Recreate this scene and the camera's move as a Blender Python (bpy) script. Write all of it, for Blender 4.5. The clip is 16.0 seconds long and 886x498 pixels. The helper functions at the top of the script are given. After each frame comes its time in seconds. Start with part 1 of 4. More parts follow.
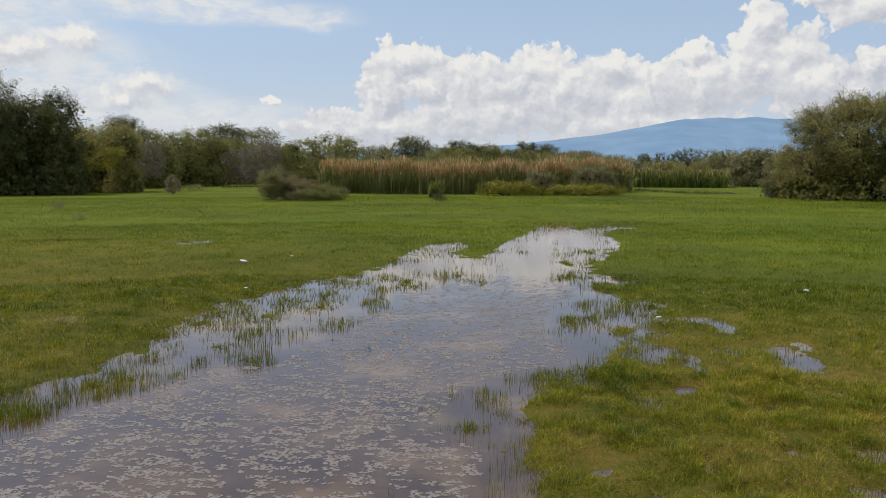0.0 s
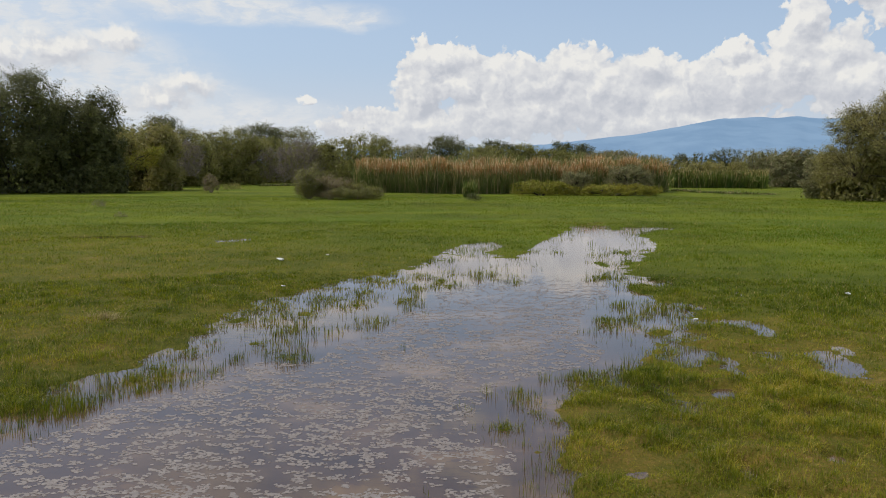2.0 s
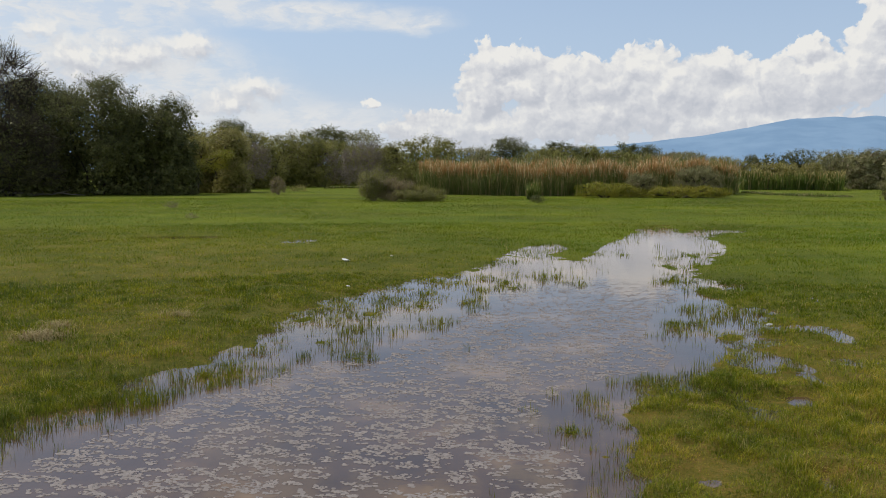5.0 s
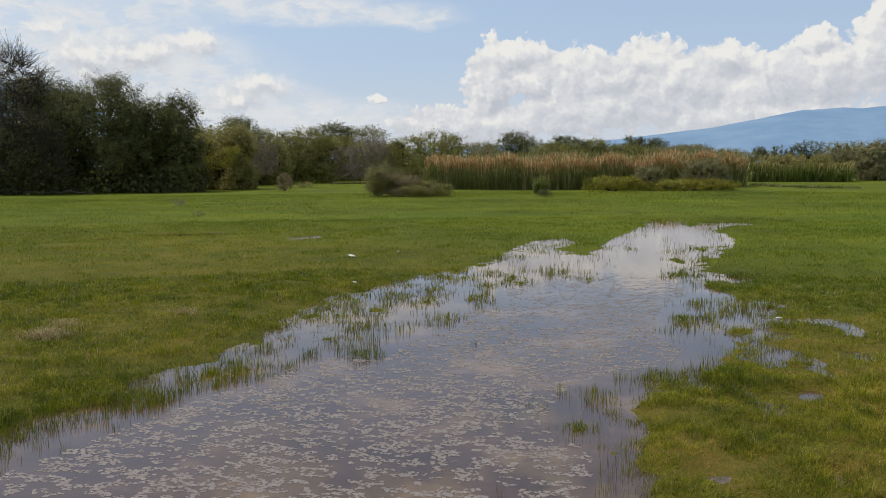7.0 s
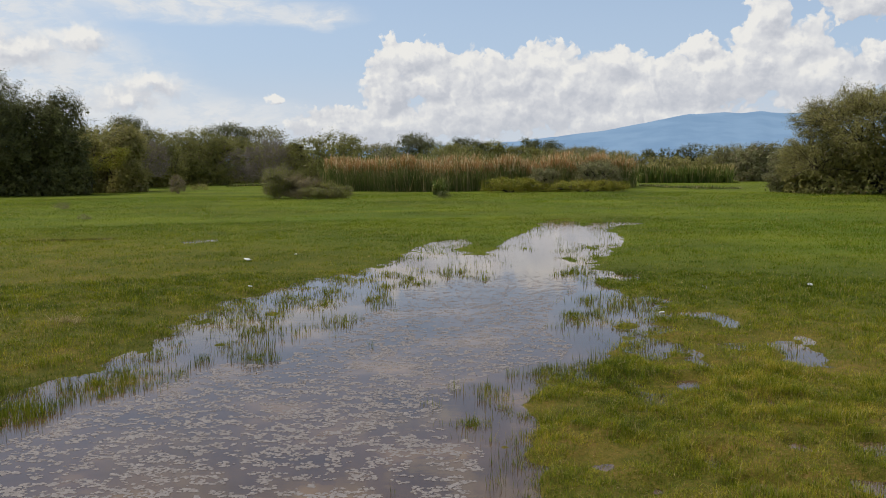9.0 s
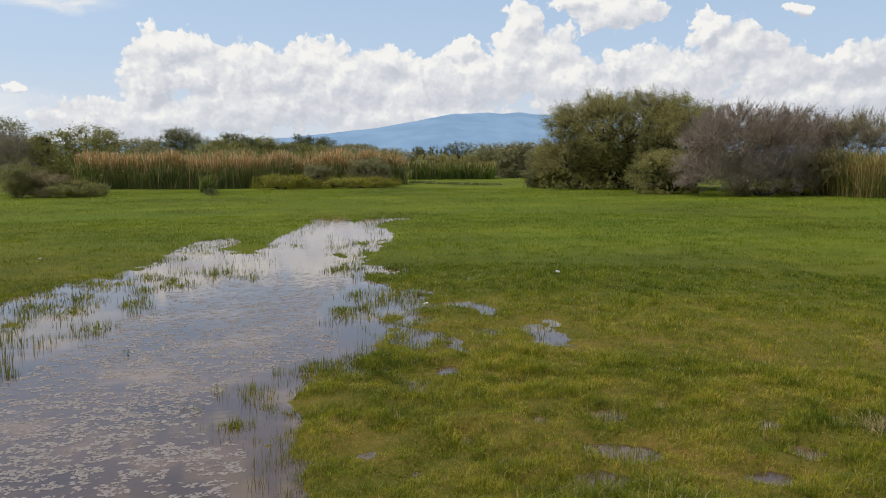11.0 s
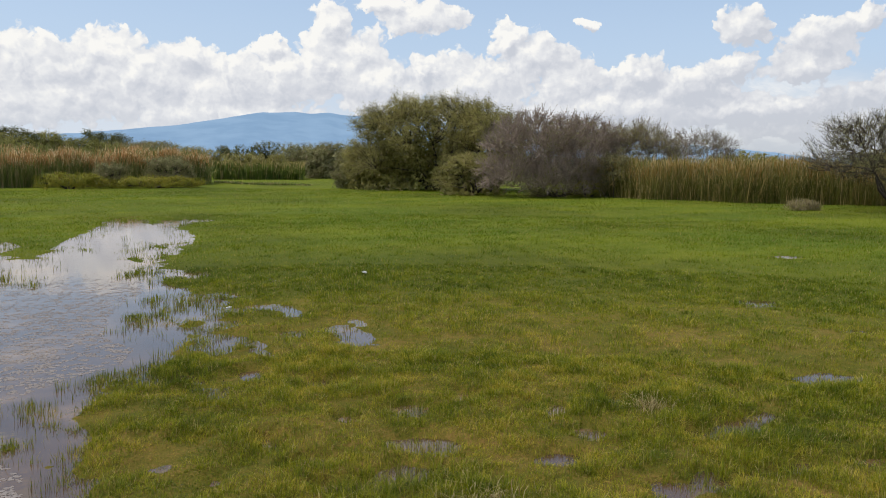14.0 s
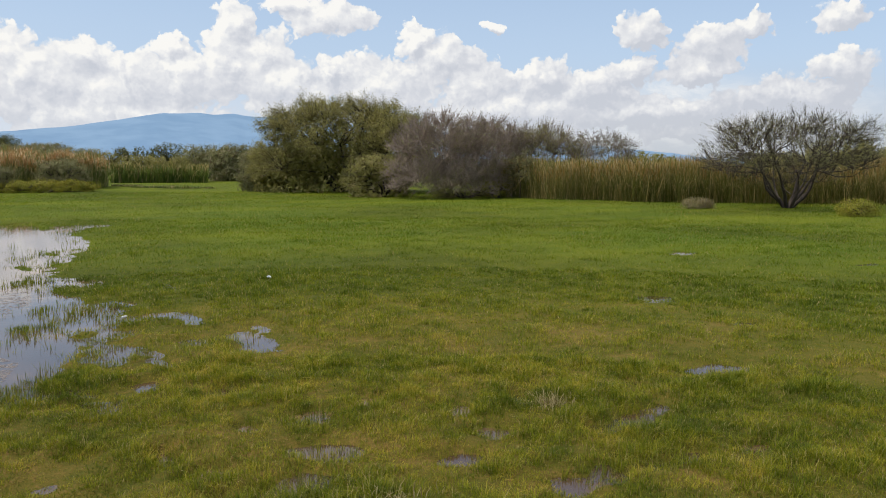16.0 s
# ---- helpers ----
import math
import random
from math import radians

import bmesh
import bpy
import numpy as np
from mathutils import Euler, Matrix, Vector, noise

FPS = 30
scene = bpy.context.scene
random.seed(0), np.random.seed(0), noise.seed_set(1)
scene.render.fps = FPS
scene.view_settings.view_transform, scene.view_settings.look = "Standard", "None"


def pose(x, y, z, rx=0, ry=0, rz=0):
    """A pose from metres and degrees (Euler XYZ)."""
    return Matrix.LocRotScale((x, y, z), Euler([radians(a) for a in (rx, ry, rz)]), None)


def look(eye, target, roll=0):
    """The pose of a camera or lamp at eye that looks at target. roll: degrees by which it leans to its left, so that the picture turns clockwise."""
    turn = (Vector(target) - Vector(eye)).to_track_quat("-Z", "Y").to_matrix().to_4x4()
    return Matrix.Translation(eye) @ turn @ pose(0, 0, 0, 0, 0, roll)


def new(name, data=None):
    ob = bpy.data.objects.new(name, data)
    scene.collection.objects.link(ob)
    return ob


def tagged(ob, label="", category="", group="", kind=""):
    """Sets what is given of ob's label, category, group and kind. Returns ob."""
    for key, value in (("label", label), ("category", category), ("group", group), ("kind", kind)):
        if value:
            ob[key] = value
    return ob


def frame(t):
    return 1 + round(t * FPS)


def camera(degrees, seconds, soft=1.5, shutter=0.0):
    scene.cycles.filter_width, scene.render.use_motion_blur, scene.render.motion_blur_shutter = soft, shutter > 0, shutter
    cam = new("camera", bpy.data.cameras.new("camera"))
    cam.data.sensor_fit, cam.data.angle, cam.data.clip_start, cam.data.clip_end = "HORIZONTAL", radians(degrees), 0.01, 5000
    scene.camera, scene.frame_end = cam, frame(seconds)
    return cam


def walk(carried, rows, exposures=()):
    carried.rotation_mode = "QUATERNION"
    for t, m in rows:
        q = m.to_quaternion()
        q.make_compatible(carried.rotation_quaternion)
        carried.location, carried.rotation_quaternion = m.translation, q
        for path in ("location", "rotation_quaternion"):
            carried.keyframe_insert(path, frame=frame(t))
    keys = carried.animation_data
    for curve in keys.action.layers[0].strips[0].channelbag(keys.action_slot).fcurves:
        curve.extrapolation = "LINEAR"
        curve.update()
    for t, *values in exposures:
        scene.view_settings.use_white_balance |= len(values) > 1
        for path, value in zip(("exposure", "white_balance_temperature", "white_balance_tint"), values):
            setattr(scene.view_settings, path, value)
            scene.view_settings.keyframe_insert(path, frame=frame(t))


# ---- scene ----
# seconds, heading (clockwise from +y), dip below the horizontal, roll, place
cam = camera(59.0, 16.0, soft=1.0)
PATH = [
    (0, 0.00, 5.75, 0.00, -0.000, 0.000, 1.600),
    (0.5, -1.21, 5.76, -0.04, -0.004, -0.010, 1.602),
    (1, -1.73, 5.94, -0.01, 0.000, -0.006, 1.595),
    (1.5, -2.04, 5.85, 0.06, -0.004, -0.011, 1.602),
    (2, -2.49, 5.79, 0.15, -0.012, -0.019, 1.604),
    (2.5, -3.22, 5.66, -0.02, -0.017, -0.021, 1.605),
    (3, -3.85, 5.72, -0.02, -0.017, -0.033, 1.599),
    (3.5, -4.70, 5.70, -0.13, -0.023, -0.015, 1.592),
    (4, -5.56, 5.59, 0.03, -0.031, -0.003, 1.594),
    (4.5, -6.38, 5.65, 0.11, -0.038, -0.004, 1.591),
    (5, -7.06, 5.63, 0.04, -0.039, 0.002, 1.589),
    (5.2, -7.51, 5.60, -0.17, -0.038, 0.013, 1.583),
    (6.25, -8.15, 5.82, -0.33, -0.033, 0.027, 1.589),
    (7.3, -7.20, 6.03, -0.49, -0.028, 0.041, 1.595),
    (7.5, -6.89, 5.99, -0.45, -0.017, 0.017, 1.608),
    (8, -5.66, 5.77, -0.48, -0.015, 0.012, 1.608),
    (8.5, -3.72, 5.85, -0.53, 0.010, 0.003, 1.595),
    (9, -0.37, 5.94, -0.50, 0.028, -0.006, 1.593),
    (9.5, 2.49, 6.32, -0.59, 0.053, -0.008, 1.595),
    (10, 6.86, 6.42, -0.63, 0.094, -0.009, 1.597),
    (10.2, 9.19, 6.31, -0.46, 0.102, -0.032, 1.594),
    (11.25, 17.60, 6.38, -0.32, 0.121, -0.074, 1.592),
    (12.3, 22.89, 6.46, -0.17, 0.139, -0.115, 1.591),
    (12.5, 23.84, 6.43, -0.05, 0.139, -0.120, 1.597),
    (13, 26.13, 6.46, 0.49, 0.152, -0.109, 1.592),
    (13.5, 28.00, 6.27, 0.41, 0.159, -0.116, 1.600),
    (14, 29.84, 6.20, 0.46, 0.160, -0.119, 1.595),
    (14.5, 31.69, 5.97, 0.54, 0.188, -0.124, 1.593),
    (15, 33.45, 6.04, 0.29, 0.203, -0.123, 1.594),
    (15.5, 34.85, 6.14, 0.28, 0.213, -0.123, 1.596),
    (16, 36.40, 6.06, 0.19, 0.218, -0.139, 1.601),
]


def aimed(heading, dip, roll, x, y, z):
    a, d = radians(heading), radians(dip)
    eye = Vector((x, y, z))
    return look(eye, eye + Vector((math.sin(a) * math.cos(d), math.cos(a) * math.cos(d), -math.sin(d))), roll)


walk(cam, [(t, aimed(*rest)) for t, *rest in PATH],
     exposures=[(0, -0.2), (9.0, -0.2), (12.4, 0.0), (16.0, 0.0)])

# ---- light: a half-clouded noon, the sun high on the left ----
SUN_AZ, SUN_EL = -74.0, 61.0


def sun_vector():
    a, e = radians(SUN_AZ), radians(SUN_EL)
    return Vector((math.sin(a) * math.cos(e), math.cos(a) * math.cos(e), math.sin(e)))


sun = new("sun", bpy.data.lights.new("sun", "SUN"))
sun.data.energy, sun.data.angle, sun.data.color = 3.1, radians(1.5), (1.0, 0.93, 0.82)
sun.matrix_world = look(sun_vector() * 50, (0, 0, 0))


class Nodes:
    """Short hand for building a node tree."""

    def __init__(self, tree):
        self.tree = tree

    def put(self, slot, value):
        if isinstance(value, bpy.types.NodeSocket):
            self.tree.links.new(value, slot)
        elif value is not None:
            slot.default_value = value

    def add(self, kind):
        return self.tree.nodes.new(kind)

    def math(self, op, a, b=None, c=None, clamp=False):
        node = self.add("ShaderNodeMath")
        node.operation, node.use_clamp = op, clamp
        for slot, value in zip(node.inputs, (a, b, c)):
            self.put(slot, value)
        return node.outputs[0]

    def vmath(self, op, a, b=None):
        node = self.add("ShaderNodeVectorMath")
        node.operation = op
        for slot, value in zip(node.inputs, (a, b)):
            self.put(slot, value)
        return node.outputs["Value"] if op in ("LENGTH", "DOT_PRODUCT", "DISTANCE") else node.outputs["Vector"]

    def noise(self, vector, scale, detail=3.0, rough=0.55):
        node = self.add("ShaderNodeTexNoise")
        self.put(node.inputs["Vector"], vector)
        node.inputs["Scale"].default_value = scale
        node.inputs["Detail"].default_value = detail
        node.inputs["Roughness"].default_value = rough
        return node.outputs["Fac"], node.outputs["Color"]

    def voronoi(self, vector, scale, smooth=0.6):
        node = self.add("ShaderNodeTexVoronoi")
        node.feature = "SMOOTH_F1"
        self.put(node.inputs["Vector"], vector)
        node.inputs["Scale"].default_value = scale
        node.inputs["Smoothness"].default_value = smooth
        return node.outputs["Distance"]

    def span(self, value, a, b, lo=0.0, hi=1.0, smooth=True):
        node = self.add("ShaderNodeMapRange")
        node.interpolation_type = "SMOOTHSTEP" if smooth else "LINEAR"
        for slot, v in zip(node.inputs, (value, a, b, lo, hi)):
            self.put(slot, v)
        return node.outputs[0]

    def mix(self, fac, a, b, blend="MIX"):
        node = self.add("ShaderNodeMix")
        node.data_type, node.blend_type = "RGBA", blend
        self.put(node.inputs[0], fac)
        self.put(node.inputs[6], a if isinstance(a, bpy.types.NodeSocket) else (*a, 1))
        self.put(node.inputs[7], b if isinstance(b, bpy.types.NodeSocket) else (*b, 1))
        return node.outputs[2]

    def ramp(self, fac, *stops):
        node = self.add("ShaderNodeValToRGB")
        self.put(node.inputs[0], fac)
        marks = node.color_ramp.elements
        while len(marks) < len(stops):
            marks.new(0.5)
        for mark, (at, colour) in zip(marks, stops):
            mark.position, mark.color = at, (*colour, 1)
        return node.outputs[0]


# the cumulus: heaped lobes, as (heading, height, half width, half height) in degrees of sky
BANK = [(-2.6, 7.9, 3.4, 1.5), (-1.0, 6.1, 2.4, 1.6), (-4.2, 5.3, 2.2, 2.9), (-7.0, 2.9, 4.6, 1.9), (-3.4, 3.1, 4.5, 1.8),
        (1.6, 6.1, 3.0, 2.7), (4.3, 6.2, 2.8, 2.3), (2.7, 4.1, 6.1, 2.4), (7.1, 7.2, 3.0, 1.9), (8.7, 5.6, 4.3, 2.7), (12.2, 6.9, 2.7, 1.6),
        (14.6, 5.5, 3.7, 2.3), (17.3, 7.9, 1.5, 1.2), (18.3, 5.8, 3.2, 2.6), (13.9, 3.2, 8.1, 1.8)]
TOWER = [(21.6, 9.5, 1.7, 1.9), (21.1, 7.2, 2.6, 2.5), (23.5, 7.6, 2.7, 2.0), (25.0, 5.5, 3.6, 2.5), (28.5, 6.4, 1.8, 1.4),
         (28.2, 10.3, 3.4, 1.4), (25.5, 11.0, 2.3, 0.7), (34.6, 8.7, 2.0, 1.5), (36.6, 7.6, 2.6, 1.6), (32.1, 5.8, 5.3, 2.3)]
RIGHT = [(39.0, 5.8, 3.0, 1.8), (40.2, 9.8, 1.1, 0.5), (43.5, 6.2, 2.2, 1.6), (47.1, 5.3, 3.5, 1.7), (50.1, 9.3, 2.0, 1.6),
         (49.9, 6.6, 1.7, 1.0), (55.1, 8.3, 2.9, 1.5), (57.4, 9.3, 1.3, 1.1), (54.3, 6.7, 2.9, 1.3), (62.8, 9.5, 1.8, 1.0),
         (62.9, 6.3, 2.4, 1.2), (60.0, 4.7, 4.9, 1.5), (51.0, 3.7, 8.0, 1.5), (41.1, 3.8, 7.2, 1.8), (56.6, 2.5, 8.5, 1.3)]
LEFT = [(-12.3, 4.9, 0.8, 0.4), (-28.6, 7.6, 4.6, 1.9), (-24.6, 8.4, 2.8, 1.3), (-31.6, 7.4, 3.6, 1.8), (-31.8, 6.6, 2.6, 1.5), (-20.4, 5.8, 3.3, 1.0), (-22.4, 4.9, 3.4, 1.3), (-34.0, 9.0, 1.6, 0.8)]
VEIL = [(-20.8, 5.3, 4.2, 1.1), (-25.5, 7.5, 4.4, 1.5), (-22.6, 4.0, 5.0, 1.0), (-33.3, 8.4, 3.0, 1.2), (-16.4, 10.8, 9.2, 1.0), (-9.2, 10.4, 3.2, 0.7), (-23.3, 11.0, 6.1, 1.1), (-33.0, 10.0, 9.0, 3.0), (-29.0, 6.0, 10.0, 3.6), (-18.0, 3.5, 9.0, 1.8),
        (50.0, 3.5, 16.0, 2.6)]


def cloud_group():
    """How deep in cloud a place of the sky is: above 0 inside."""
    group = bpy.data.node_groups.new("cloud_depth", "ShaderNodeTree")
    group.interface.new_socket("Place", in_out="INPUT", socket_type="NodeSocketVector")
    group.interface.new_socket("Depth", in_out="OUTPUT", socket_type="NodeSocketFloat")
    n = Nodes(group)
    place = n.add("NodeGroupInput").outputs[0]
    _, wide = n.noise(place, 0.55, 2.0)
    _, fine = n.noise(place, 2.2, 4.0, 0.6)
    bent = n.vmath("ADD", place, n.vmath("MULTIPLY", n.vmath("SUBTRACT", wide, (0.5, 0.5, 0.5)), (2.6, 1.7, 0)))
    bent = n.vmath("ADD", bent, n.vmath("MULTIPLY", n.vmath("SUBTRACT", fine, (0.5, 0.5, 0.5)), (0.9, 0.8, 0)))
    depth = None
    for a, e, w, h in BANK + TOWER + RIGHT + LEFT:
        v = n.vmath("MULTIPLY", n.vmath("SUBTRACT", bent, (a, e, 0)), (1 / w, 1 / h, 0))
        lobe = n.math("SUBTRACT", 1.0, n.vmath("LENGTH", v))
        depth = lobe if depth is None else n.math("SMOOTH_MAX", depth, lobe, 0.25)
    puffs = n.math("MULTIPLY", n.math("SUBTRACT", 0.42, n.voronoi(bent, 0.8)), 0.5)
    small = n.math("MULTIPLY", n.math("SUBTRACT", 0.42, n.voronoi(bent, 2.1)), 0.28)
    # clouds go on round the sky, above and behind
    rest, _ = n.noise(n.vmath("MULTIPLY", place, (0.5, 1, 1)), 0.11, 4.0)
    apart = n.add("ShaderNodeSeparateXYZ")
    n.put(apart.inputs[0], place)
    beyond = n.math("MAXIMUM", n.span(apart.outputs[1], 13.0, 18.0), n.span(n.math("ABSOLUTE", n.math("SUBTRACT", apart.outputs[0], 14.0)), 54.0, 60.0))
    rest = n.math("SUBTRACT", n.math("MULTIPLY", n.math("SUBTRACT", rest, 0.47), 4.0), n.math("MULTIPLY", n.math("SUBTRACT", 1.0, beyond), 9.0))
    depth = n.math("SMOOTH_MAX", depth, rest, 0.25)
    depth = n.math("ADD", depth, n.math("ADD", puffs, small))
    n.put(n.add("NodeGroupOutput").inputs[0], depth)
    return group


def sky_world():
    world = bpy.data.worlds.new("sky")
    scene.world = world
    world.use_nodes = True
    world.node_tree.nodes.clear()
    n = Nodes(world.node_tree)
    way = n.add("ShaderNodeTexCoord").outputs["Generated"]
    xyz = n.add("ShaderNodeSeparateXYZ")
    n.put(xyz.inputs[0], way)
    x, y, z = xyz.outputs
    deg = 180 / math.pi
    heading = n.math("MULTIPLY", n.math("ARCTAN2", x, y), deg)
    height = n.math("MULTIPLY", n.math("ARCSINE", z), deg)
    place = n.add("ShaderNodeCombineXYZ")
    n.put(place.inputs[0], heading)
    n.put(place.inputs[1], height)
    place = place.outputs[0]
    sky = n.add("ShaderNodeTexSky")
    sky.sky_type, sky.sun_disc, sky.sun_elevation, sky.sun_rotation = "NISHITA", False, radians(SUN_EL), radians(SUN_AZ)
    sky.air_density, sky.dust_density, sky.ozone_density = 1.0, 1.6, 1.2
    blue = n.vmath("MULTIPLY", sky.outputs[0], (SKY, SKY, SKY))
    # white haze towards the horizon
    blue = n.mix(n.span(height, 17.0, 0.0, 0.40, 0.85), blue, (0.53, 0.665, 0.87))
    blue = n.mix(n.span(height, 8.0, 1.0, 0.0, 0.85), blue, n.mix(n.span(heading, 15.0, 50.0), (0.70, 0.76, 0.84), (0.54, 0.585, 0.655)))
    group = cloud_group()

    def depth(at):
        node = n.add("ShaderNodeGroup")
        node.node_tree = group
        n.put(node.inputs[0], at)
        return node.outputs[0]

    here = depth(place)
    lit = n.math("SUBTRACT", here, depth(n.vmath("ADD", place, (-0.35, 0.55, 0))))
    grey, _ = n.noise(n.vmath("MULTIPLY", place, (0.6, 1.0, 1)), 0.5, 4.0, 0.6)
    shade = n.math("ADD", n.math("MULTIPLY", lit, 1.05), n.math("MULTIPLY", n.math("SUBTRACT", grey, 0.5), -0.95))
    shade = n.math("ADD", shade, n.span(heading, 22.0, 58.0, 0.0, -0.24))
    shade = n.math("ADD", shade, n.math("MULTIPLY", n.span(heading, 42.0, 55.0), n.span(height, 7.5, 3.5, 0.0, -0.18)))
    shade = n.math("ADD", shade, n.span(height, 2.0, 9.0, 0.44, 0.62), clamp=True)
    cloud = n.ramp(shade, (0.0, (0.585, 0.615, 0.68)), (0.35, (0.68, 0.70, 0.75)), (0.7, (0.81, 0.82, 0.84)), (1.0, (0.95, 0.94, 0.91)))
    # thin high veils
    thin = None
    bend, tint = n.noise(n.vmath("MULTIPLY", place, (0.4, 1.4, 1)), 0.4, 5.0, 0.6)
    moved = n.vmath("ADD", place, n.vmath("MULTIPLY", n.vmath("SUBTRACT", tint, (0.5, 0.5, 0.5)), (5.0, 1.6, 0)))
    for a, e, w, h in VEIL:
        v = n.vmath("MULTIPLY", n.vmath("SUBTRACT", moved, (a, e, 0)), (1 / w, 1 / h, 0))
        lobe = n.math("SUBTRACT", 1.0, n.vmath("LENGTH", v))
        thin = lobe if thin is None else n.math("SMOOTH_MAX", thin, lobe, 0.3)
    wisp, _ = n.noise(n.vmath("MULTIPLY", moved, (0.7, 1.2, 1)), 0.75, 5.0, 0.62)
    veil = n.math("MULTIPLY", n.span(thin, -0.3, 0.55), n.span(bend, 0.25, 0.6, 0.6, 1.0))
    veil = n.math("MULTIPLY", veil, n.span(wisp, 0.36, 0.60, 0.45, 1.0))
    blue = n.mix(veil, blue, (0.84, 0.86, 0.88))
    colour = n.mix(n.span(here, -0.02, n.span(heading, -20.0, -8.0, 0.75, 0.14)), blue, cloud)
    colour = n.mix(n.span(height, 4.5, 0.5, 0.0, n.span(heading, 15.0, 50.0, 0.35, 0.6)), colour, n.mix(n.span(heading, 15.0, 50.0), (0.70, 0.74, 0.79), (0.55, 0.58, 0.62)))
    back = n.add("ShaderNodeBackground")
    n.put(back.inputs["Color"], colour)
    back.inputs["Strength"].default_value = 1.0
    n.put(n.add("ShaderNodeOutputWorld").inputs[0], back.outputs[0])


SKY = 0.15
sky_world()


# ---- materials ----
def material(name):
    mat = bpy.data.materials.new(name)
    mat.use_nodes = True
    mat.node_tree.nodes.clear()
    n = Nodes(mat.node_tree)
    return mat, n, n.add("ShaderNodeNewGeometry"), n.add("ShaderNodeOutputMaterial")


def surface(n, out, colour, rough=0.7, bump=None, translucent=0.0, specular=0.3, glow=None):
    bsdf = n.add("ShaderNodeBsdfPrincipled")
    n.put(bsdf.inputs["Base Color"], colour)
    n.put(bsdf.inputs["Roughness"], rough)
    bsdf.inputs["Specular IOR Level"].default_value = specular
    if bump:
        node = n.add("ShaderNodeBump")
        n.put(node.inputs["Height"], bump[0])
        node.inputs["Strength"].default_value = bump[1]
        node.inputs["Distance"].default_value = bump[2]
        n.put(bsdf.inputs["Normal"], node.outputs[0])
    last = bsdf.outputs[0]
    if translucent:
        other = n.add("ShaderNodeBsdfTranslucent")
        n.put(other.inputs[0], colour)
        both = n.add("ShaderNodeMixShader")
        both.inputs[0].default_value = translucent
        n.put(both.inputs[1], last)
        n.put(both.inputs[2], other.outputs[0])
        last = both.outputs[0]
    if glow:
        light = n.add("ShaderNodeEmission")
        n.put(light.inputs[0], (*glow, 1))
        both = n.add("ShaderNodeAddShader")
        n.put(both.inputs[0], last)
        n.put(both.inputs[1], light.outputs[0])
        last = both.outputs[0]
    n.put(out.inputs[0], last)


def leaf_material(name, dark, light, dry, dry_share=0.12, patch=0.6, translucent=0.35):
    """Leaves: the colour changes from piece to piece and in patches of metres."""
    mat, n, geo, out = material(name)
    island = geo.outputs["Random Per Island"]
    big, _ = n.noise(geo.outputs["Position"], patch, 3.0)
    mid, _ = n.noise(geo.outputs["Position"], patch * 4.0, 3.0, 0.6)
    t = n.math("ADD", n.math("MULTIPLY", island, 0.3), n.math("MULTIPLY", n.math("SUBTRACT", big, 0.36), 0.9))
    t = n.math("ADD", t, n.math("MULTIPLY", n.math("SUBTRACT", mid, 0.36), 0.9), clamp=True)
    colour = n.mix(t, dark, light)
    other = n.math("FRACT", n.math("MULTIPLY", island, 37.0))
    colour = n.mix(n.span(other, 1.0 - dry_share, 1.0 - dry_share + 0.02), colour, dry)
    surface(n, out, colour, 0.6, translucent=translucent, specular=0.25)
    return mat


def dryness(n, at):
    """The meadow is drier and yellower where it is trodden, in the south-east and the west."""
    a = n.span(n.vmath("DISTANCE", at, (4.2, 4.2, 0)), 8.0, 1.0, 0.0, 0.26)
    b = n.span(n.vmath("DISTANCE", at, (-9.0, 11.0, 0)), 12.0, 3.0, 0.0, 0.17)
    return n.math("ADD", n.math("ADD", a, b), 0.25)


def sunlit_green(n, at, broad):
    """Out towards the reeds grass is painted greener, softer, brighter, for sunlight falling there."""
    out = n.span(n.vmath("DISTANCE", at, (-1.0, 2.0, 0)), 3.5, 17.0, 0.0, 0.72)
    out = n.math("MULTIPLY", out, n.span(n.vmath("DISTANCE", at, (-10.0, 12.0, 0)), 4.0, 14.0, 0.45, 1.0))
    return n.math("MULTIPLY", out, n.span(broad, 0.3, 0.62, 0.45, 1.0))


def sunlit_green_colour(n, at, shade):
    """The sunlit green painted on, in random drifts from deep to yellower."""
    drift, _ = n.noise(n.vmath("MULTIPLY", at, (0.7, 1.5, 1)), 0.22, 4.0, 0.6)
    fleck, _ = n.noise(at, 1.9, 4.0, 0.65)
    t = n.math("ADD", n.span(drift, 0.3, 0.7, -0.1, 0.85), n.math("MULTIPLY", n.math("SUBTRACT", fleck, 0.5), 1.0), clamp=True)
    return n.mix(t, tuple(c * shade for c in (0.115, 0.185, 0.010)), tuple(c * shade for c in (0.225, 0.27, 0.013)))


